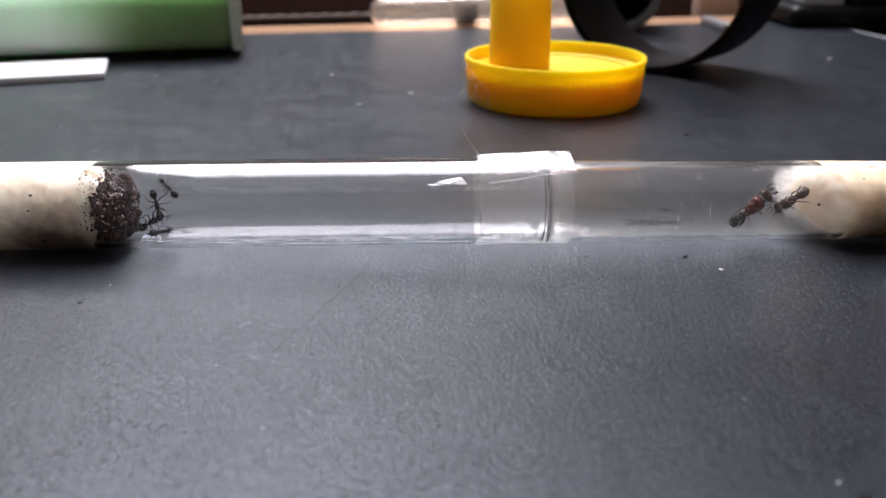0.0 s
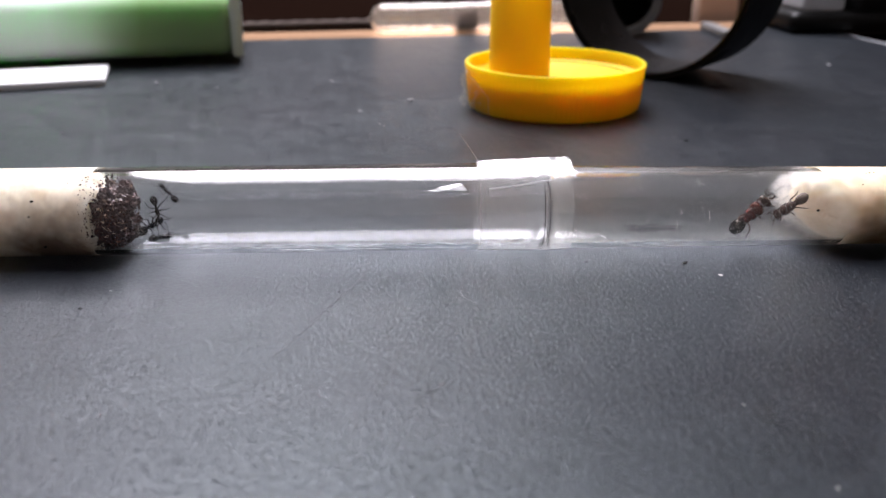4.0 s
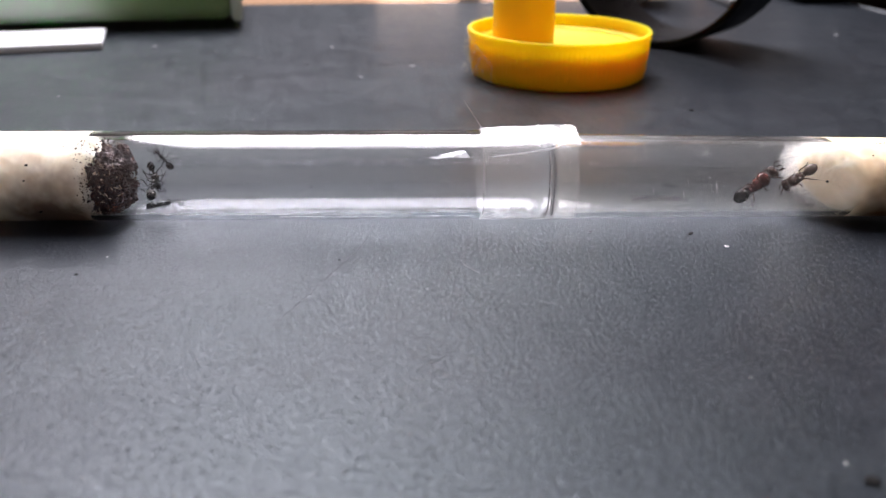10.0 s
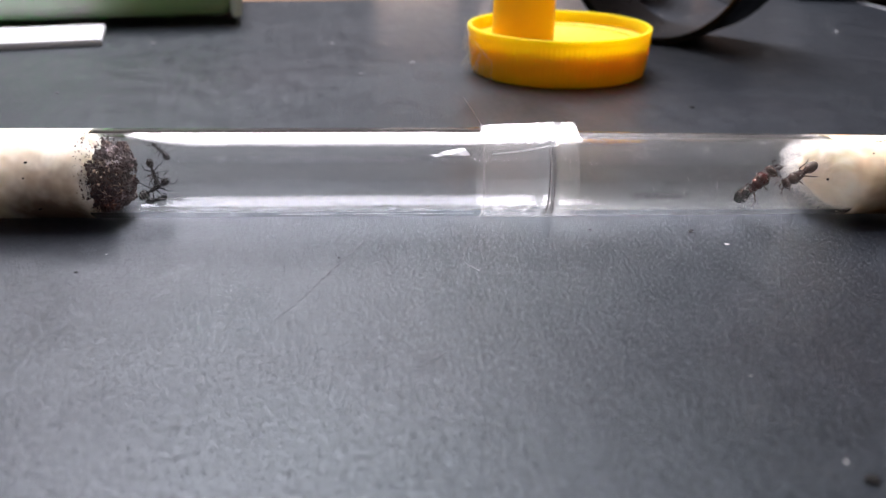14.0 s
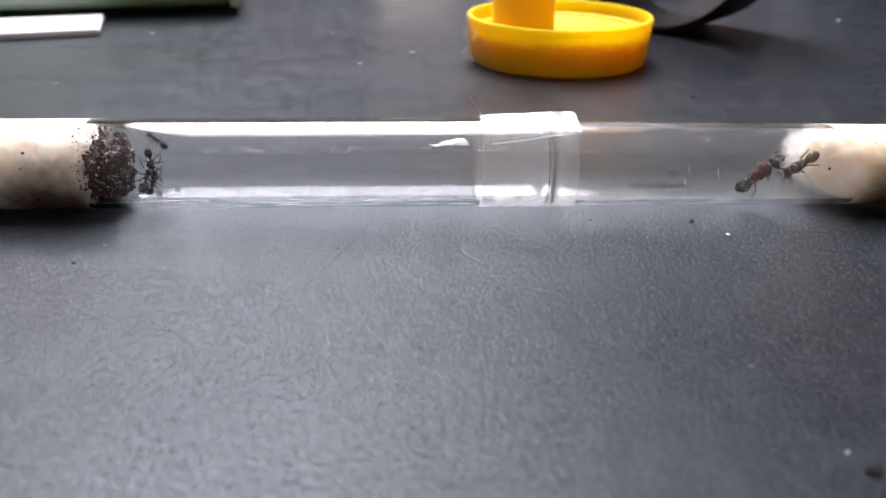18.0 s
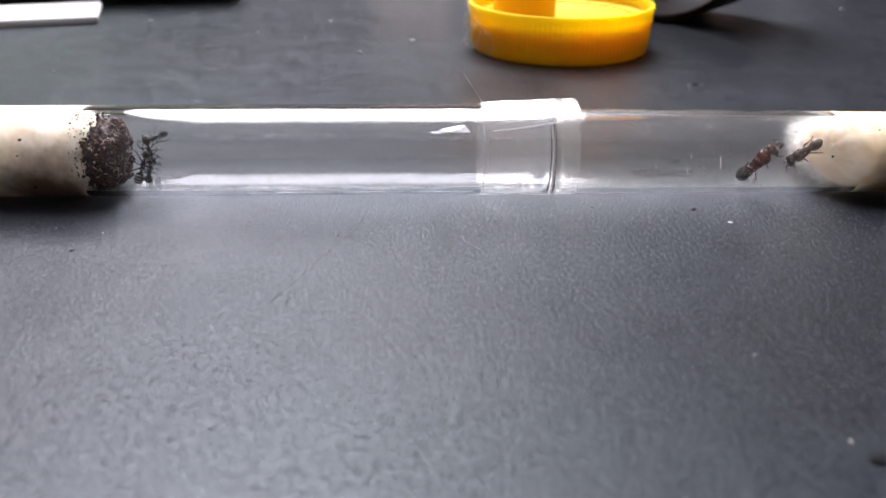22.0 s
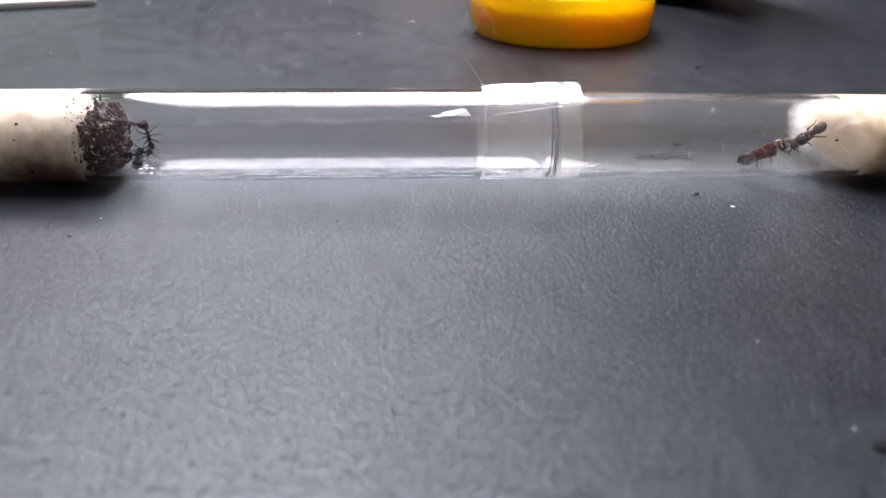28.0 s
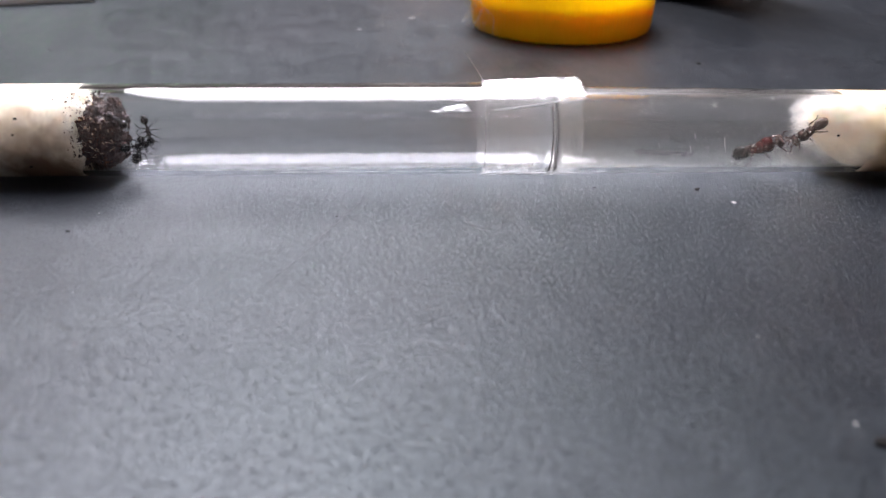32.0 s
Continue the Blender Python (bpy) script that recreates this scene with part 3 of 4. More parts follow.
def fluff(x, r, count, spread, seed, lean=0.0):
    """Loose fibre ends on the face of a plug."""
    rng = random.Random(seed)
    bm = bmesh.new()
    for _ in range(count):
        a, q = rng.uniform(0, 6.28), r * math.sqrt(rng.random())
        p = Vector((x - lean * (math.cos(a) + 0.5 * math.sin(a)) * q / r, q * math.cos(a), q * math.sin(a)))
        pts = [p]
        d = Vector((spread, rng.gauss(0, 0.0008), rng.gauss(0, 0.0008)))
        for _ in range(4):
            d = d + Vector((0, rng.gauss(0, 0.0005), rng.gauss(0, 0.0005)))
            s = pts[-1] + d * 0.4
            k = math.hypot(s.y, s.z)
            if k > r:
                s.y, s.z = s.y * r / k, s.z * r / k
            pts.append(s)
        strand(pts, 0.000014, 3, bm)
    return bm


plug_l = thing("cotton_plug", "off-white cotton plug packed in the clear tube", "cotton plug", along(0, R1), "cotton plugs")
part("cotton", plug(-0.0860, -0.0613, R1 - 0.0006, 1.0), M_COTTON, plug_l)
part("cotton_fibres", fluff(-0.0625, R1 - 0.0014, 90, 0.0012, 4), M_COTTON, plug_l, "loose white fibres")
plug_r = thing("cotton_plug", "damp cream cotton plug packed in the hazy tube", "cotton plug", along_right(), "cotton plugs")
part("cotton", plug(0.0690, 0.1190, R2 - 0.0008, 7.0, 0.0034, 0.0036), M_COTTON_WET, plug_r)
part("cotton_fibres", fluff(0.0705, R2 - 0.0012, 1700, -0.0017, 9, 0.0040), M_COTTON, plug_r, "loose white fibres")

# dark debris heap against the plug
heap = thing("debris_heap", "dark brown heap of husks and seed bits against the cotton", "debris", along(0, R1))
rng = random.Random(12)
core = bmesh.new()


def heap_radius(x):
    """The heap fills the tube at the plug and rounds off towards its open side."""
    u = max(0.0, (x + 0.0612) / 0.0048)
    return (R1 - 0.0011) * max(0.0, 1 - u ** 3) ** 0.42


for _ in range(130):
    x = rng.uniform(-0.0634, -0.0578)
    a, s = rng.uniform(0, 6.28), rng.uniform(0.0009, 0.0017)
    q = max(0.0, heap_radius(x) - s * 1.0) * math.sqrt(rng.random())
    if q * math.sin(a) + s > 0.0056:
        continue
    ball(x, q * math.cos(a), q * math.sin(a) - 0.0002, s, s * rng.uniform(0.7, 1.1), s * rng.uniform(0.7, 1.1), 3, 0.6, 2600, core)
part("heap_core", core, M_DEBRIS_CORE, heap)
bits, flakes = bmesh.new(), bmesh.new()
for i in range(3600):
    a = rng.uniform(0, 6.28)
    x = rng.uniform(-0.0643, -0.0568)
    q = heap_radius(x) * rng.uniform(0.88, 1.0) if x > -0.0628 else R1 - rng.uniform(0.00066, 0.00095)
    if q < 0.0008 or (x < -0.0626 and rng.random() < 0.55 - 0.45 * math.sin(a) + max(0, -0.0636 - x) * 260):
        continue
    if math.sin(a) * q > 0.0048 and x > -0.0632 and rng.random() < 0.85:
        continue
    s = rng.uniform(0.00006, 0.00022) * (1.9 if rng.random() < 0.12 else 1.0)
    t = Euler((rng.uniform(0, 6), rng.uniform(0, 6), rng.uniform(0, 6))).to_matrix()
    ball(x, q * math.cos(a), q * math.sin(a), s, s * rng.uniform(0.4, 1), s * rng.uniform(0.3, 0.8), 1, 0.3, 4000, bits if i % 75 else flakes, t)
tagged(part("husk_bits", bits, M_DEBRIS, heap, "dark crumbs"), kind="stuff")
tagged(part("seed_flake_glints", flakes, M_FLAKE, heap, "tan flakes with painted glints"), kind="stuff")
straws = bmesh.new()
for i in range(26):
    x, th = rng.uniform(-0.0622, -0.0572), rng.uniform(20, 130)
    p = Vector(on_tube(x, th, heap_radius(x)))
    d = Vector((rng.gauss(0, 1), rng.gauss(0, 0.4), rng.gauss(0, 1))).normalized() * rng.uniform(0.0003, 0.0007)
    strand([p - d, p, p + d], 0.00004, 4, straws)
part("straw_bits", straws, M_FLAKE, heap, "fine pale straws")


def speck(name, x, theta, r, s, base, label, mat):
    solo(name, ball(0, 0, 0, s * 1.5, s, s * 0.7, 2, 0.3, 5000), mat, label, "speck", base @ Matrix.Translation(on_tube(x, theta, r)) @ pose(0, 0, 0, theta, 0, 30), "specks on the tubes")


for x, th, s in ((-0.0720, 57.9, 0.00022), (-0.0725, 76.8, 0.00016), (-0.0709, 120.3, 0.00022), (-0.0663, 32.9, 0.0001), (-0.0235, 86.3, 0.00013), (-0.0134, 80.1, 0.00010), (0.0, 110.7, 0.00010), (-0.0163, 100.2, 0.00008), (-0.0262, 106.3, 0.00007), (-0.0354, 99.7, 0.00009), (0.0145, 64.7, 0.00014), (0.0182, 62, 0.00011), (0.0183, 80, 0.00008), (0.0184, 98, 0.00009)):
    speck("dark_speck", x, th, R1 + 0.0001, s, along(0, R1), "tiny dark speck stuck on the tube wall", M_DARK_SPECK)
for x, th, s in ((0.0672, 77.3, 0.00024), (0.0777, 21.4, 0.00017), (0.0785, 20, 0.00015), (0.0770, 22, 0.00013), (0.0756, 42.3, 0.00015)):
    speck("dark_speck", x, th, R2 + 0.00005, s, along_right(), "tiny dark speck stuck on the tube wall", M_DARK_SPECK)
rng = random.Random(5)
for i in range(56):
    c, sx, st = rng.choice((((0.0338, 38), 0.0013, 8),) * 4 + (((0.044, 30), 0.006, 4), ((0.05, 80), 0.008, 16)))
    speck("scuff_mark", c[0] + rng.gauss(0, sx), c[1] + rng.gauss(0, st), R2 - 0.0001, rng.uniform(0.00005, 0.00013), along_right(), "tiny whitish scuff on the hazy tube", M_DUST)
for a in (0.5, 1.5, 2.4, 3.5, 4.6, 5.5):
    th = 36 + 9 * math.sin(a) * rng.uniform(0.7, 1.1)
    solo("scratch_mark", strand([on_tube(0.0461, 36, R2 - 0.0002), on_tube(0.0461 + 0.0012 * math.cos(a), th, R2 - 0.0002)], 0.00005, 4), M_DUST, "short whitish star scratch on the hazy tube", "scratch", along_right(), "star scratches")
for x, th, n in ((0.0425, 78, 5), (0.0420, 97, 6), (0.0477, 86, 9), (0.0365, 92, 4), (0.0545, 70, 4)):
    solo("scratch_mark", strand([on_tube(x + 0.00008 * k, th + n * (k - 2) / 2, R2 - 0.00045) for k in range(5)], [0.00002, 0.00006, 0.00008, 0.00005, 0.00002], 4), M_DUST, "faint whitish streak across the hazy tube", "scratch", along_right(), "streaks on the tube")
for x0, t0, sx, n in ((0.0572, 22.5, 0.0008, 14), (0.0629, 25.5, 0.0004, 6)):
    for i in range(n):
        speck("scuff_mark", x0 + rng.gauss(0, sx), t0 + rng.gauss(0, 1.6), R2 - 0.0003, rng.uniform(0.00005, 0.00012), along_right(), "tiny whitish scuff on the hazy tube", M_DUST)
for x0, x1, t0, t1 in ((0.0325, 0.0440, 104, 121), (0.0335, 0.0425, 108, 117), (0.0386, 0.0416, 83, 93), (0.0392, 0.0410, 85, 91)):
    solo("dark_patch", sheet([on_tube(x0, t0, R2 - 0.0018 - t1 * 0.000002), on_tube(x1, t0 + 2, R2 - 0.0018 - t1 * 0.000002), on_tube(x1 - 0.0006, t1, R2 - 0.0018 - t1 * 0.000002), on_tube(x0 + 0.0010, t1 - 1, R2 - 0.0018 - t1 * 0.000002)], 0.00005, 24, 8, 0.0004), M_DARK_PATCH, "dark see-through patch inside the hazy tube", "smear", along_right(), "smears in the tube")


# ---- ants ----
def ant(label, size, m_head, m_thorax, m_gaster, m_leg, seed, stripes=False, group="", fat=1.2, gaster=1.2, skull=1.0, spread=1.0, feel=1.0):
    """An ant of the given length, head towards +x, belly towards the wall at -z."""
    rng = random.Random(seed)
    body = thing("ant", label, "ant", group=group)
    k = size / 5.0 * 0.001
    P = lambda *p: tuple(c * k for c in p)
    F = lambda a, b, c: (a * k, b * k * fat, c * k * fat)
    g = k * min(fat, 1.25) * 0.82
    hd = ball(*P(1.95 - 0.3 * (1 - skull), 0, 0.35), *(c * skull for c in F(0.62, 0.52, 0.42)), 3, 0.05, 2500)
    part("head", hd, m_head, body)
    th = ball(*P(0.75, 0, 0.38), *F(0.62, 0.36, 0.36), 3)
    ball(*P(0.05, 0, 0.32), *F(0.5, 0.30, 0.30), 3, bm=th)
    ball(*P(-0.4, 0, 0.27), *F(0.34, 0.22, 0.24), 2, bm=th)
    part("thorax", th, m_thorax, body)
    part("petiole", ball(*P(-0.78, 0, 0.28), *F(0.16, 0.18, 0.28), 2), m_thorax, body)
    ga = part("gaster", ball(*P(-1.75, 0, 0.4), 0.92 * k, 0.68 * k * gaster, 0.62 * k * gaster, 3), m_gaster, body)
    if stripes:
        for gx, gr in ((-1.35, 0.62), (-1.8, 0.69), (-2.2, 0.6)):
            g = k * gaster
            st = lathe([(gr * g * 0.93, (gx - 0.045) * k), (gr * g * 0.985, (gx - 0.02) * k), (gr * g * 0.985, (gx + 0.02) * k), (gr * g * 0.93, (gx + 0.045) * k)], 24, "x")
            part("segment_band", st, M_ANT_STRIPE, ga, "pale band between segments", Matrix.Translation(P(0, 0, 0.4)) @ Matrix.Diagonal((1, 1, 0.92, 1)))
    g = k * min(fat, 1.25) * 0.82
    feelers = []
    for s in (-1, 1):
        part("eye", ball(*P(2.05, 0.44 * s, 0.5), *P(0.14, 0.09, 0.12), 2), M_ANT, body)
        part("mandible", strand([P(2.4, 0.28 * s, 0.25), P(2.72, 0.26 * s, 0.2), P(2.85, 0.03 * s, 0.18)], [0.11 * k, 0.08 * k, 0.03 * k], 5), m_leg, body)
        w = rng.uniform(-0.2, 0.2)
        feelers.append((Vector(P(2.3, 0.2 * s, 0.5)), part("antenna", strand([P(2.3, 0.2 * s, 0.5), P(2.3 + (0.3 + w) * feel, (0.2 + 0.65 * feel) * s, 0.75), P(2.3 + (0.45 + w) * feel, (0.2 + 0.85 * feel) * s, 0.75), P(2.3 + (1.0 + w) * feel, (0.2 + 0.95 * feel) * s - w, 0.55), P(2.3 + (1.45 + w) * feel, (0.2 + 0.8 * feel) * s - w, 0.4)], [0.06 * g, 0.05 * g, 0.06 * g, 0.06 * g, 0.045 * g], 5), m_leg, body)))
        for x0, fx, reach in ((0.85, 1.35, 1.55 * spread), (0.25, 0.2, 1.75 * spread), (-0.25, -1.35, 1.9 * spread)):
            j = lambda a: rng.uniform(-a, a)
            knee = P(x0 + fx * 0.35 + j(0.12), s * reach * 0.55, 0.85 + j(0.15))
            shin = P(x0 + fx * 0.8 + j(0.15), s * (reach * 0.92 + j(0.15)), -0.25 + j(0.1))
            toe = P(x0 + fx * 1.1 + j(0.2), s * (reach * 1.12 + j(0.2)), -0.6)
            feelers.append((Vector(P(x0, 0.2 * s, 0.12)), part("leg", strand([P(x0, 0.2 * s, 0.12), P(x0 + fx * 0.08, 0.42 * s, 0.2), knee, shin, toe], [0.1 * g, 0.12 * g, 0.09 * g, 0.065 * g, 0.04 * g], 6), m_leg, body)))
    FEELERS[body.name] = feelers
    return body


FEELERS = {}
ant_a = ant("small black worker ant clinging to the clear tube wall", 4.8, M_ANT, M_ANT, M_ANT, M_ANT, 1, group="ants in the clear tube", fat=1.05, gaster=1.0)
ant_b = ant("small black worker ant stretched along the back of the tube", 5.3, M_ANT, M_ANT, M_ANT, M_ANT, 2, group="ants in the clear tube", fat=1.1, gaster=0.95)
ant_c = ant("small black worker ant with pale bands on its gaster", 5.5, M_ANT, M_ANT, M_ANT, M_ANT, 3, True, group="ants in the clear tube")
ant_d = ant("small black worker ant on the floor of the clear tube", 4.9, M_ANT, M_ANT, M_ANT, M_ANT, 4, gaster=1.05, fat=1.15, group="ants in the clear tube")
ant_e = ant("large red ant with a black gaster in the hazy tube", 9.2, M_ANT_BROWN, M_ANT_RED, M_ANT, M_ANT_BROWN, 5, group="ants in the hazy tube", fat=2.1, gaster=1.0, skull=0.66, spread=0.44, feel=0.4)
ant_f = ant("large brown ant beside the damp cotton plug", 7.2, M_ANT_BROWN, M_ANT_BROWN, M_ANT_PALE, M_ANT_BROWN, 6, group="ants in the hazy tube", fat=1.95, gaster=0.95, skull=0.72, spread=0.5, feel=0.5)
ROWS_A = [
    (0, pose(-0.05171, 0.00462, 0.00962, -121.2, -56.7, -150.8)),
    (1, pose(-0.05178, 0.00433, 0.01028, -133.9, -55.9, -136.9)),
    (3, pose(-0.05165, 0.00448, 0.01011, -128.3, -54.3, -144.2)),
    (6, pose(-0.05186, 0.00451, 0.00996, -128.5, -56.7, -144.0)),
    (9, pose(-0.05184, 0.00433, 0.01049, -137.0, -54.8, -134.6)),
    (10, pose(-0.05223, 0.00466, 0.00965, -123.3, -56.8, -150.7)),
    (11, pose(-0.05219, 0.00450, 0.01008, -130.9, -56.6, -141.7)),
    (13, pose(-0.05238, 0.00405, 0.01096, -144.6, -52.1, -126.6)),
    (16.5, pose(-0.05249, 0.00405, 0.01100, -143.9, -51.2, -128.4)),
    (19, pose(-0.05267, 0.00400, 0.01123, -138.2, -44.5, -137.2)),
    (20, pose(-0.05254, 0.00398, 0.01126, -136.9, -42.3, -140.1)),
    (20.5, pose(-0.05244, 0.00396, 0.01146, -126.0, -21.0, -161.9)),
    (21, pose(-0.05278, 0.00472, 0.00993, -119.4, 11.7, 178.6)),
    (22, pose(-0.05320, 0.00488, 0.00887, -112.9, 27.2, 179.0)),
    (23, pose(-0.05283, 0.00338, 0.00815, -103.0, 29.8, -172.3)),
    (24, pose(-0.05302, 0.00235, 0.00843, -99.9, 26.3, -171.7)),
    (25, pose(-0.05352, -0.00038, 0.00907, -118.4, -2.4, -138.1)),
    (25.5, pose(-0.05343, -0.00110, 0.00971, -135.3, -7.7, -130.8)),
    (27.5, pose(-0.05382, -0.00331, 0.01170, -148.6, -19.4, -144.8)),
    (28, pose(-0.05382, -0.00402, 0.01147, -163.0, -19.0, -147.6)),
    (29, pose(-0.05439, -0.00466, 0.01177, -174.2, -13.8, -164.1)),
    (30, pose(-0.05599, -0.00502, 0.01152, -179.0, -12.7, 147.5)),
    (32, pose(-0.05601, -0.00507, 0.01152, 170.6, -12.7, 147.5)),
]
ROWS_B = [
    (0, pose(-0.05441, 0.00459, 0.00634, 37.1, 66.8, -48.2)),
    (9, pose(-0.05444, 0.00458, 0.00623, 36.8, 65.6, -48.4)),
    (10, pose(-0.05439, 0.00457, 0.00619, 39.1, 64.2, -45.9)),
    (13, pose(-0.05453, 0.00459, 0.00626, 39.5, 65.0, -45.5)),
    (16.5, pose(-0.05449, 0.00460, 0.00626, 36.8, 66.0, -48.4)),
    (19, pose(-0.05457, 0.00461, 0.00631, 34.2, 67.4, -51.2)),
    (21, pose(-0.05457, 0.00461, 0.00628, 36.7, 66.3, -48.5)),
    (24, pose(-0.05459, 0.00468, 0.00651, 38.5, 68.6, -46.7)),
    (25, pose(-0.05473, 0.00466, 0.00645, 38.0, 68.0, -47.4)),
    (28, pose(-0.05448, 0.00458, 0.00616, 35.1, 65.3, -50.4)),
    (29, pose(-0.05453, 0.00456, 0.00610, 34.6, 64.8, -50.7)),
    (31, pose(-0.05442, 0.00458, 0.00614, 37.2, 64.3, -47.8)),
    (32, pose(-0.05435, 0.00460, 0.00625, 37.4, 65.7, -47.6)),
]
ROWS_C = [
    (0, pose(-0.05239, -0.00609, 0.00637, -69.6, -29.7, -8.1)),
    (1, pose(-0.05235, -0.00612, 0.00660, -70.2, -34.0, -8.2)),
    (3, pose(-0.05242, -0.00621, 0.00681, -72.2, -32.9, -6.1)),
    (6, pose(-0.05232, -0.00618, 0.00673, -72.2, -33.6, -6.9)),
    (7, pose(-0.05229, -0.00603, 0.00647, -69.1, -38.7, -11.6)),
    (8, pose(-0.05240, -0.00561, 0.00644, -80.2, -49.8, 3.8)),
    (8.6, pose(-0.05252, -0.00407, 0.00658, -173.2, -35.3, 96.6)),
    (9, pose(-0.05245, -0.00389, 0.00714, -176.3, -22.4, 98.7)),
    (10, pose(-0.05182, -0.00444, 0.00763, -174.9, -28.3, 93.2)),
    (11, pose(-0.05139, -0.00562, 0.00787, -142.0, -26.3, 37.3)),
    (13, pose(-0.05139, -0.00559, 0.00690, -126.5, -25.9, 28.2)),
    (14.5, pose(-0.05135, -0.00561, 0.00685, -117.8, -26.9, 29.3)),
    (16.5, pose(-0.05207, -0.00524, 0.00710, -144.4, -56.0, 66.3)),
    (19, pose(-0.05231, -0.00528, 0.00730, -144.4, -53.0, 66.7)),
    (21, pose(-0.05276, -0.00527, 0.00677, -140.1, -55.6, 62.6)),
    (23, pose(-0.05288, -0.00523, 0.00600, -91.0, -69.3, 10.0)),
    (24, pose(-0.05361, -0.00432, 0.00495, -36.8, -59.2, -46.0)),
    (25, pose(-0.05374, -0.00413, 0.00475, -31.8, -55.6, -49.8)),
    (28, pose(-0.05371, -0.00438, 0.00468, -31.4, -53.1, -48.6)),
    (30, pose(-0.05311, -0.00518, 0.00569, -49.4, -64.5, -28.2)),
    (32, pose(-0.05310, -0.00520, 0.00571, -50.7, -64.8, -27.3)),
]
ROWS_D = [
    (0, pose(-0.05158, -0.00370, 0.00343, -29.4, -18.4, -18.2)),
    (1, pose(-0.05176, -0.00374, 0.00349, -29.3, -18.6, -19.2)),
    (3, pose(-0.05169, -0.00373, 0.00349, -29.4, -18.5, -19.2)),
    (6, pose(-0.05161, -0.00376, 0.00355, -29.4, -18.7, -20.2)),
    (9, pose(-0.05166, -0.00349, 0.00316, -30.8, -14.5, -10.5)),
    (10, pose(-0.05158, -0.00353, 0.00313, -29.8, -16.7, -11.4)),
    (13, pose(-0.05163, -0.00393, 0.00375, -27.6, -22.2, -22.8)),
    (14.5, pose(-0.05170, -0.00400, 0.00383, -28.1, -24.7, -25.2)),
    (16.5, pose(-0.05214, -0.00379, 0.00439, -27.5, -57.6, -36.2)),
    (19, pose(-0.05210, -0.00372, 0.00481, -26.4, -58.1, -39.6)),
    (21, pose(-0.05213, -0.00405, 0.00500, -36.8, -60.9, -29.3)),
    (23, pose(-0.05185, -0.00454, 0.00568, -133.2, -88.1, 59.8)),
    (24, pose(-0.05186, -0.00465, 0.00592, 168.1, -82.7, 115.0)),
    (25, pose(-0.05251, -0.00459, 0.00571, 112.0, -82.1, 168.0)),
    (28, pose(-0.05326, -0.00573, 0.00622, -86.0, -6.3, 4.0)),
    (30, pose(-0.05335, -0.00580, 0.00648, -82.2, -12.9, 2.7)),
    (32, pose(-0.05339, -0.00585, 0.00666, -80.3, -10.5, 4.1)),
]
ROWS_E = [
    (0, pose(0.05671, -0.00170, 0.00741, -86.0, -44.6, -1.8)),
    (1, pose(0.05689, -0.00170, 0.00745, -86.6, -44.9, -1.1)),
    (3, pose(0.05678, -0.00162, 0.00730, -84.4, -47.2, -3.8)),
    (6, pose(0.05654, -0.00160, 0.00735, -84.7, -49.8, -3.2)),
    (8, pose(0.05668, -0.00156, 0.00710, -80.7, -49.7, -7.6)),
    (9, pose(0.05685, -0.00146, 0.00699, -78.2, -49.8, -9.8)),
    (10, pose(0.05637, -0.00173, 0.00744, -85.0, -42.8, -1.0)),
    (13, pose(0.05641, -0.00143, 0.00707, -79.5, -47.8, -7.8)),
    (16.5, pose(0.05641, -0.00130, 0.00654, -70.5, -47.3, -17.5)),
    (19, pose(0.05658, -0.00143, 0.00679, -74.2, -45.8, -11.6)),
    (21, pose(0.05603, -0.00123, 0.00649, -66.5, -49.7, -20.1)),
    (23, pose(0.05624, -0.00074, 0.00636, -59.8, -51.9, -26.7)),
    (25, pose(0.05642, -0.00096, 0.00538, -57.9, -35.9, -25.5)),
    (28, pose(0.05657, -0.00095, 0.00520, -55.4, -33.7, -24.6)),
    (30, pose(0.05599, -0.00150, 0.00555, -59.4, -27.5, -15.1)),
    (32, pose(0.05558, -0.00165, 0.00563, -60.5, -25.9, -12.9)),
]
ROWS_F = [
    (0, pose(0.06323, -0.00253, 0.00937, 109.7, 30.3, -168.8)),
    (32, pose(0.06320, -0.00256, 0.00927, 109.4, 32.2, -168.8)),
]


# ---- things behind ----
# yellow lid, upside down, with a hollow post
LID = pose(0.0352, 0.1248, 0)
lid = thing("yellow_lid", "yellow ribbed plastic screw lid with a tall hollow post", "lid", LID)
LR, LH = 0.0283, 0.0140


def ribs(i, k):
    return 0.010 * (k % 4 < 2) if 4 <= i <= 5 else 0


part("lid_shell", lathe([(0.0001, 0), (LR - 0.0022, 0), (LR - 0.0014, 0.0005), (LR - 0.0012, 0.0018), (LR - 0.0012, 0.0021), (LR - 0.0006, LH - 0.0030), (LR - 0.0003, LH - 0.0022), (LR, LH - 0.0016), (LR, LH - 0.0002), (LR - 0.0002, LH), (LR - 0.0010, LH), (LR - 0.0013, LH - 0.0004), (LR - 0.0016, 0.0104), (LR - 0.003, 0.0098), (0.0001, 0.0096)], 480, "z", ribs), M_YELLOW, lid)
part("inner_ring", lathe([(LR - 0.0042, 0.0094), (LR - 0.0042, 0.0102), (LR - 0.0046, 0.0105), (LR - 0.0050, 0.0105), (LR - 0.0054, 0.0102), (LR - 0.0054, 0.0094), (LR - 0.0042, 0.0094)], 96), M_YELLOW, lid)
part("post", lathe([(0.0097, 0.0094), (0.0095, 0.0102), (0.0090, 0.048), (0.0087, 0.0485), (0.0076, 0.0485), (0.0076, 0.0102), (0.0097, 0.0094)], 72), M_YELLOW, lid, "tall hollow post", pose(-0.0114, -0.0030, 0))
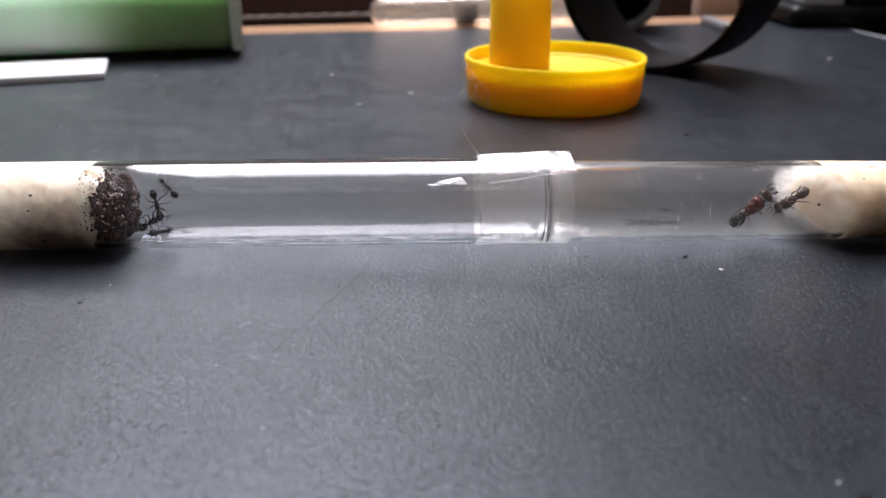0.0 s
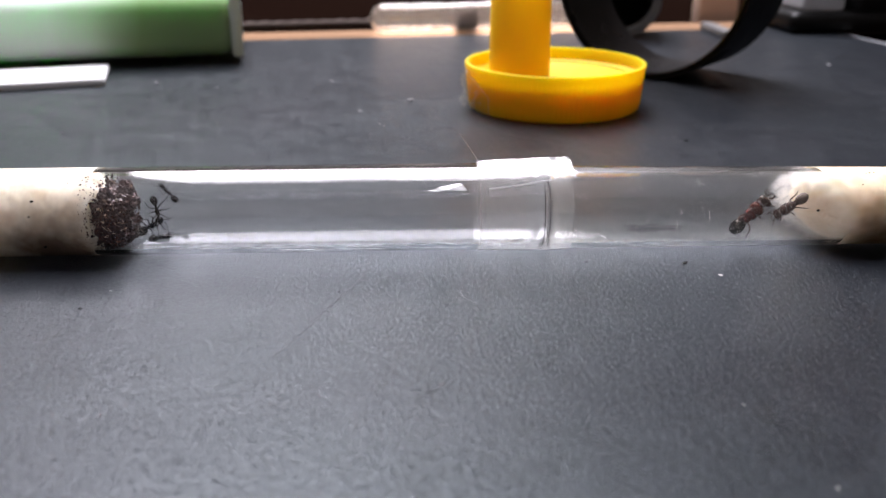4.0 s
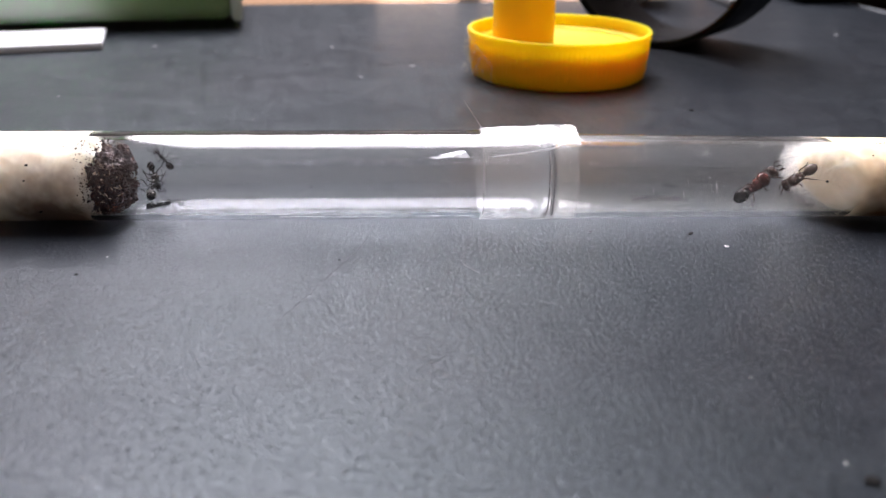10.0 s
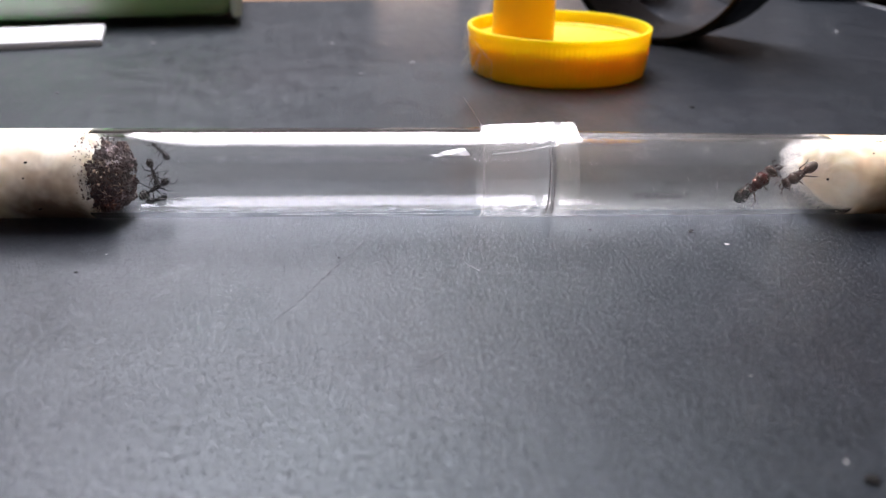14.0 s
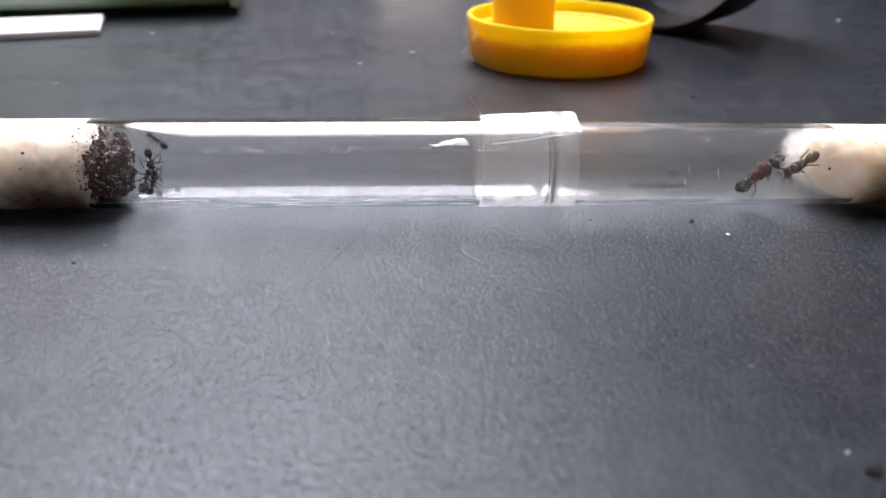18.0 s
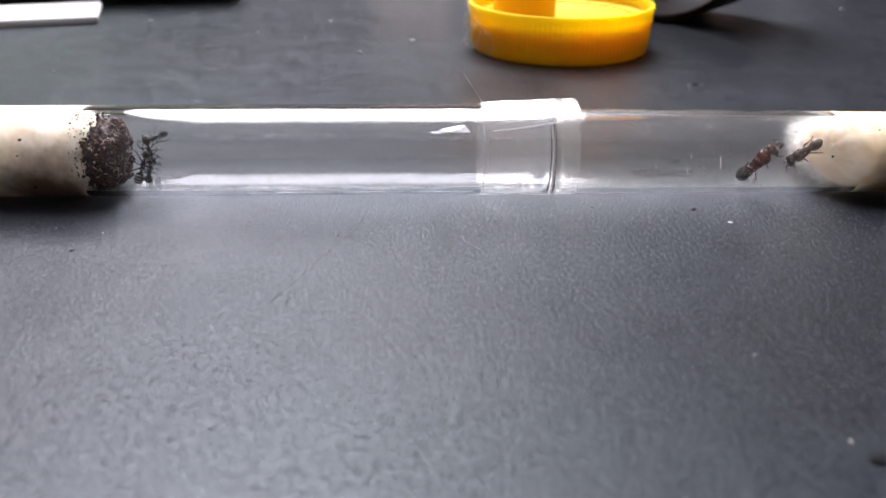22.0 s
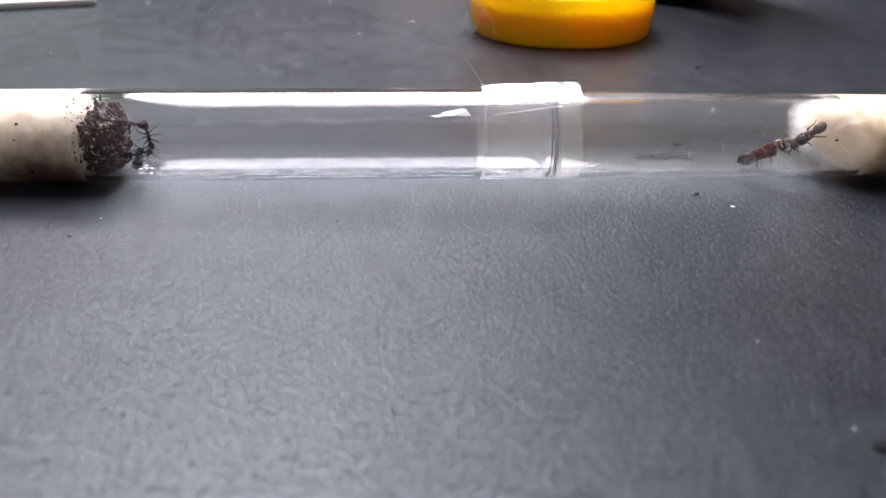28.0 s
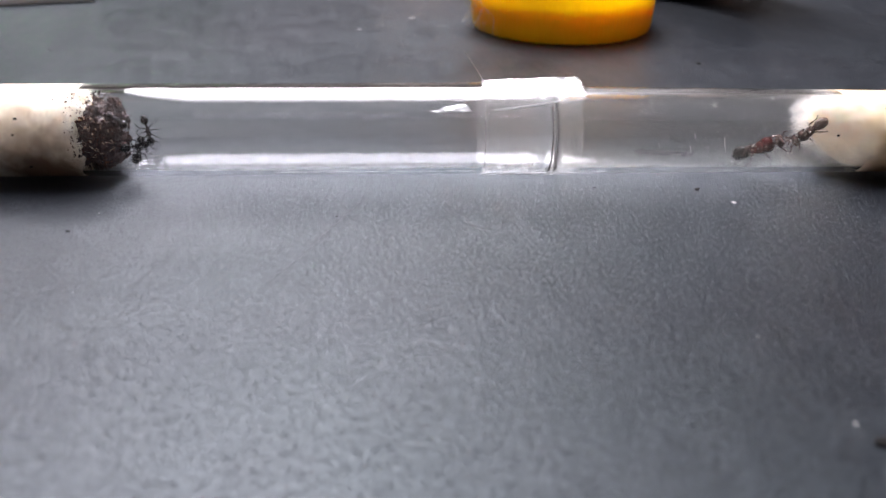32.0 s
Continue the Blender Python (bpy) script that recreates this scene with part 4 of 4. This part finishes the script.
film = thing("tape_scrap", "crumpled clear tape end stuck to the yellow lid", "tape", LID)


def lid_point(a, z, off=0.0004):
    return Vector(((LR + off) * math.cos(radians(a)), (LR + off) * math.sin(radians(a)), z))


bm = bmesh.new()
cols = []
for i in range(15):
    a = 178 + 44 * i / 14
    top = LH + 0.0012 - 0.009 * (i / 14) ** 1.3
    col = []
    for j in range(9):
        z = 0.0006 + (top - 0.0006) * j / 8
        col.append(bm.verts.new(lid_point(a, z, 0.0005 + 0.0006 * abs(noise.noise(Vector((i * 0.9, j * 1.0, 2)))))))
    cols.append(col)
hem = [c[8].co.copy() for c in cols] + [v.co.copy() for v in reversed(cols[-1][:8])]
for a, b in zip(cols, cols[1:]):
    for j in range(8):
        bm.faces.new((a[j], b[j], b[j + 1], a[j + 1]))
bmesh.ops.solidify(bm, geom=bm.faces[:], thickness=0.0001)
f1 = part("film_wrap", bm, M_FILM, film, "crinkled clear film")
f1.visible_shadow = False
part("film_hem", strand([p * 1.004 for p in hem], [0.00003 + 0.00006 * (i % 3 == 0) for i in range(len(hem))], 5), M_HEM_GLINT, film, "pale cut edge")
rng = random.Random(8)
# Pale strands draw the glints on the clear film's crinkles.
for i in range(26):
    a = rng.uniform(176, 212)
    p = lid_point(a, rng.uniform(0.002, 0.012), 0.0009)
    q = p + Vector((rng.uniform(-0.001, 0.0015), rng.uniform(-0.0012, 0.0004), rng.uniform(-0.004, 0.003)))
    part("film_glint", strand([p, (p + q) / 2 + Vector((0.0004, -0.0003, 0.0003)), q], rng.uniform(0.00003, 0.00011), 5), M_HEM_GLINT, film, "glint painted on the crinkled film")
for a, d in ((222, Vector((0.0016, -0.003, -0.0028))), (204, Vector((-0.001, -0.002, -0.0016))), (186, Vector((-0.0017, -0.001, -0.002)))):
    p = lid_point(a, 0.0035)
    part("loose_fibre", strand([p, p + d * 0.6 + Vector((0, 0, 0.0002)), p + d], 0.00009, 4), M_YELLOW if a == 222 else M_DUST, film, "loose fibre")
solo("clear_fibre", strand([(0.0068, 0.0015, 0.0163), (0.0052, 0.0026, 0.0186), (0.0032, 0.0040, 0.0212)], 0.00005, 5), M_DUST, "fine clear fibre running from the taped joint", "fibre")

# black tape ring standing on its rim
RR = 0.0375
band = thing("black_tape_ring", "black ring of tape standing on its edge", "tape ring", pose(0.0725, 0.168, RR, 0, 0, -39) @ pose(0, 0, 0, 0, 0, 90))
part("tape_band", lathe([(RR, 0), (RR, 0.034), (RR - 0.0016, 0.034), (RR - 0.0016, 0), (RR, 0)], 128, "x"), M_BLACK_MATTE, band)
part("inner_liner", lathe([(RR - 0.0017, 0.001), (RR - 0.0017, 0.033), (RR - 0.0023, 0.033), (RR - 0.0023, 0.001), (RR - 0.0017, 0.001)], 128, "x"), M_LINER, band, "smooth black liner")
part("tape_end", block(0.0005, 0.0335, -0.006, 0.006, -0.0002, 0.0004, 0.0001), M_BLACK_MATTE, band, "loose tape end", pose(0, 0, 0, 60, 0, 0) @ pose(0, 0, RR))
cup = thing("metal_cup", "grey metal cup lying on its side, dark inside", "cup", pose(0.083, 0.268, 0.0186, 0, 0, 78))
part("cup_wall", lathe([(0.0186, 0.0008), (0.0186, 0.03), (0.0001, 0.03), (0.0001, 0.028), (0.0143, 0.028), (0.0143, 0.001), (0.0150, 0), (0.0180, 0), (0.0186, 0.0008)], 72, "x"), M_GREY, cup)
part("cup_lining", lathe([(0.0142, 0.002), (0.0142, 0.0275), (0.0001, 0.0275), (0.0001, 0.0265), (0.0137, 0.0265), (0.0137, 0.002), (0.0142, 0.002)], 48, "x"), M_BLACK_MATTE, cup, "dark lining")
solo("wooden_block", block(-0.011, 0.011, -0.006, 0.006, 0, 0.034, 0.001), M_PEACH, "small pale brown wooden block", "wood block", pose(0.1515, 0.350, -0.004, 0, 0, 6))
solo("grey_stick", block(-0.016, 0.016, -0.0029, 0.0029, 0, 0.004, 0.0008), M_GREY, "short grey plastic stick lying on the desk", "stick", pose(0.1330, 0.2815, 0, 0, 0, -86))

# black device at the corner
dev = thing("black_device", "glossy black device with a silver top", "device", pose(0.207, 0.3025, 0, 0, 0, 5))
part("body", block(-0.041, 0.07, -0.02, 0.03, 0.0, 0.0105, 0.0045, 5), M_BLACK, dev)
part("top_cover", block(-0.034, -0.0125, -0.016, 0.02, 0.0095, 0.026, 0.003, 4), M_SILVER, dev, "silver top cover")
part("side_lobe", block(-0.0122, 0.07, -0.018, 0.02, 0.008, 0.03, 0.006, 4), M_BLACK, dev)

# green box and white card
gb = thing("green_box", "green translucent plastic box with a pale rim", "box", pose(-0.0795, 0.2005, 0, 0, 0, 12.5))
part("box_body", block(-0.26, -0.0024, 0.0, 0.07, 0.003, 0.0262, 0.0062, 8), M_GREEN_BOX, gb)
part("box_rim", block(-0.0045, 0.0, -0.0006, 0.0690, 0.0025, 0.0270, 0.0018, 4), M_GREEN_EDGE, gb, "pale end flange")
for fx in (-0.03, -0.25):
    for fy in (0.025, 0.055):
        part("foot", lathe([(0.003, 0), (0.003, 0.0034)], 16), M_GREEN, gb, m=pose(fx, fy, 0))
solo("white_card", block(-0.12, 0.0, 0.0065, 0.037, 0.0006, 0.0034, 0.0009, 3), M_WHITE, "thick white plastic strip lying on the desk", "strip", pose(-0.117, 0.1485, -0.0006, 0, 0, 17))

# far test tube on the ledge
ft = thing("test_tube", "spare clear test tube with a cotton plug on the ledge", "test tube", pose(0.0, 0.2885, 0.0073, 0, 0, TURN))
o = part("tube_wall", lathe(tube_profile(-0.036, 0.07, 0.0072, 0.0072, 0.001, True), 64, "x"), M_WARM_LIT_TUBE, ft)
o.visible_shadow = False
part("cotton", plug(0.0055, 0.0172, 0.0061, 3.0), M_CABLE, ft, "grey cotton plug")

# ribbed hose behind
hose = thing("ribbed_hose", "grey-brown ribbed hose lying behind the desk", "hose", pose(-0.060, 0.3335, -0.0016, 0, 0, 12))
part("hose_tube", strand([(x * 0.004 - 0.16, 0, 0) for x in range(81)], [0.0024 if i % 2 else 0.0015 for i in range(81)], 12), M_CABLE, hose)

# ---- dust, grit and hairs on the desk ----
rng = random.Random(21)


def mote(name, x, y, s, mat, label, category="dust"):
    t = rng.uniform(0, 180)
    solo(name, ball(0, 0, s * 0.35, s * rng.uniform(0.8, 1.5), s * rng.uniform(0.6, 1), s * 0.3, 2, 0.45, 3500), mat, label, category, pose(x, y, 0, 0, 0, t), "grit on the desk")


for x, y, s in ((-0.0107, 0.1314, 0.0009), (-0.1025, 0.1597, 0.0009), (-0.0259, 0.115, 0.0007), (-0.0618, 0.1421, 0.0006), (-0.0448, 0.1331, 0.0006), (-0.0790, 0.1517, 0.0006), (-0.0403, 0.1628, 0.0007), (-0.1074, 0.0882, 0.0006), (0.1524, 0.195, 0.0009), (0.0487, -0.0125, 0.00042), (0.0393, -0.0547, 0.00015), (0.0443, -0.0722, 0.00025), (-0.0560, -0.0190, 0.00022)):
    mote("pale_mote", x, y, s, M_MOTE if y > 0 else M_DUST, "pale speck of dust on the black desk")
for x, y, s in ((0.0439, -0.0069, 0.0005), (-0.0585, -0.0258, 0.0003), (0.0662, 0.079, 0.0006), (0.0457, -0.0754, 0.0008), (0.026, -0.0065, 0.0003), (-0.0175, -0.0195, 0.0003)):
    mote("dark_grit", x, y, s, M_DARK_SPECK, "dark crumb of grit on the desk", "grit")
hair = lambda pts: solo("dark_hair", strand([(x, y, 0.00003) for x, y in pts], 0.000042, 4), M_HAIR, "fine dark hair lying on the desk", "hair", group="hairs on the desk")
hair([(-0.0128, -0.0025), (-0.0142, -0.0130), (-0.0163, -0.0196), (-0.0179, -0.0238)])
hair([(-0.0181, -0.0242), (-0.0211, -0.0335), (-0.0247, -0.0423)])
hair([(0.0051, -0.0025), (0.0042, -0.0105), (0.0028, -0.0189), (0.0034, -0.0212), (0.0056, -0.0238)])
hair([(-0.0037, -0.0533), (-0.0018, -0.0516), (0.0005, -0.0497)])
dust = bmesh.new()
for _ in range(500):
    x, y = rng.uniform(-0.16, 0.16), rng.uniform(-0.09, 0.24)
    s = rng.uniform(0.00003, 0.00007) * (1 + max(0, y) * 12)
    if (Vector((x, y)) - Vector((0.0353, 0.1254))).length < 0.031 or abs(y - AXIS_Y - 0.047 * x) < 0.003:
        continue
    ball(x, y, s * 0.4, s * 1.3, s, s * 0.5, 1, 0.3, 6000, dust)
solo("fine_dust", dust, M_DUST, "scattered fine pale dust on the desk", "dust", kind="stuff")


def twitch(body, seed):
    """Small restless turns of an ant's feelers and legs about their roots."""
    rng = random.Random(seed)
    for root, limb in FEELERS[body.name]:
        feeler = limb.name.startswith("antenna")
        size, pace, phase = (11, 0.9, rng.uniform(0, 6)) if feeler else (4, 0.6, rng.uniform(0, 6))
        rows = []
        for i in range(41):
            t = 32 * i / 40
            a = size * math.sin(pace * t * 2.1 + phase) + size * 0.5 * math.sin(pace * t * 3.7 + 2 * phase)
            b = size * 0.5 * math.sin(pace * t * 2.9 + phase)
            rows.append((t, Matrix.Translation(root) @ pose(0, 0, 0, 0, b, a) @ Matrix.Translation(-root)))
        walk(limb, rows)


scuffs = bmesh.new()
for _ in range(420):
    x, y = rng.uniform(-0.10, 0.10), rng.uniform(-0.10, -0.010)
    a = radians(rng.choice((-38, -38, 75, 8)) + rng.gauss(0, 9))
    h = rng.uniform(0.0002, 0.0009) * (1 + (rng.random() < 0.08) * 2)
    d = Vector((math.cos(a) * h, math.sin(a) * h, 0))
    p = Vector((x, y, 0.000004))
    strand([p - d, p + d * 0.2 + Vector((0, 0, 0.000008)), p + d], [0.000008, 0.00002, 0.000008], 4, scuffs)
solo("fine_scuffs", scuffs, M_SCUFF, "fine pale scuff marks in the black desk top", "scuffs", kind="stuff")


def motions():
    walk(ant_a, ROWS_A)
    walk(ant_b, ROWS_B)
    walk(ant_c, ROWS_C)
    walk(ant_d, ROWS_D)
    walk(ant_e, ROWS_E)
    walk(ant_f, ROWS_F)
    for k, body in enumerate((ant_a, ant_b, ant_c, ant_d, ant_e, ant_f)):
        twitch(body, 40 + k)


motions()
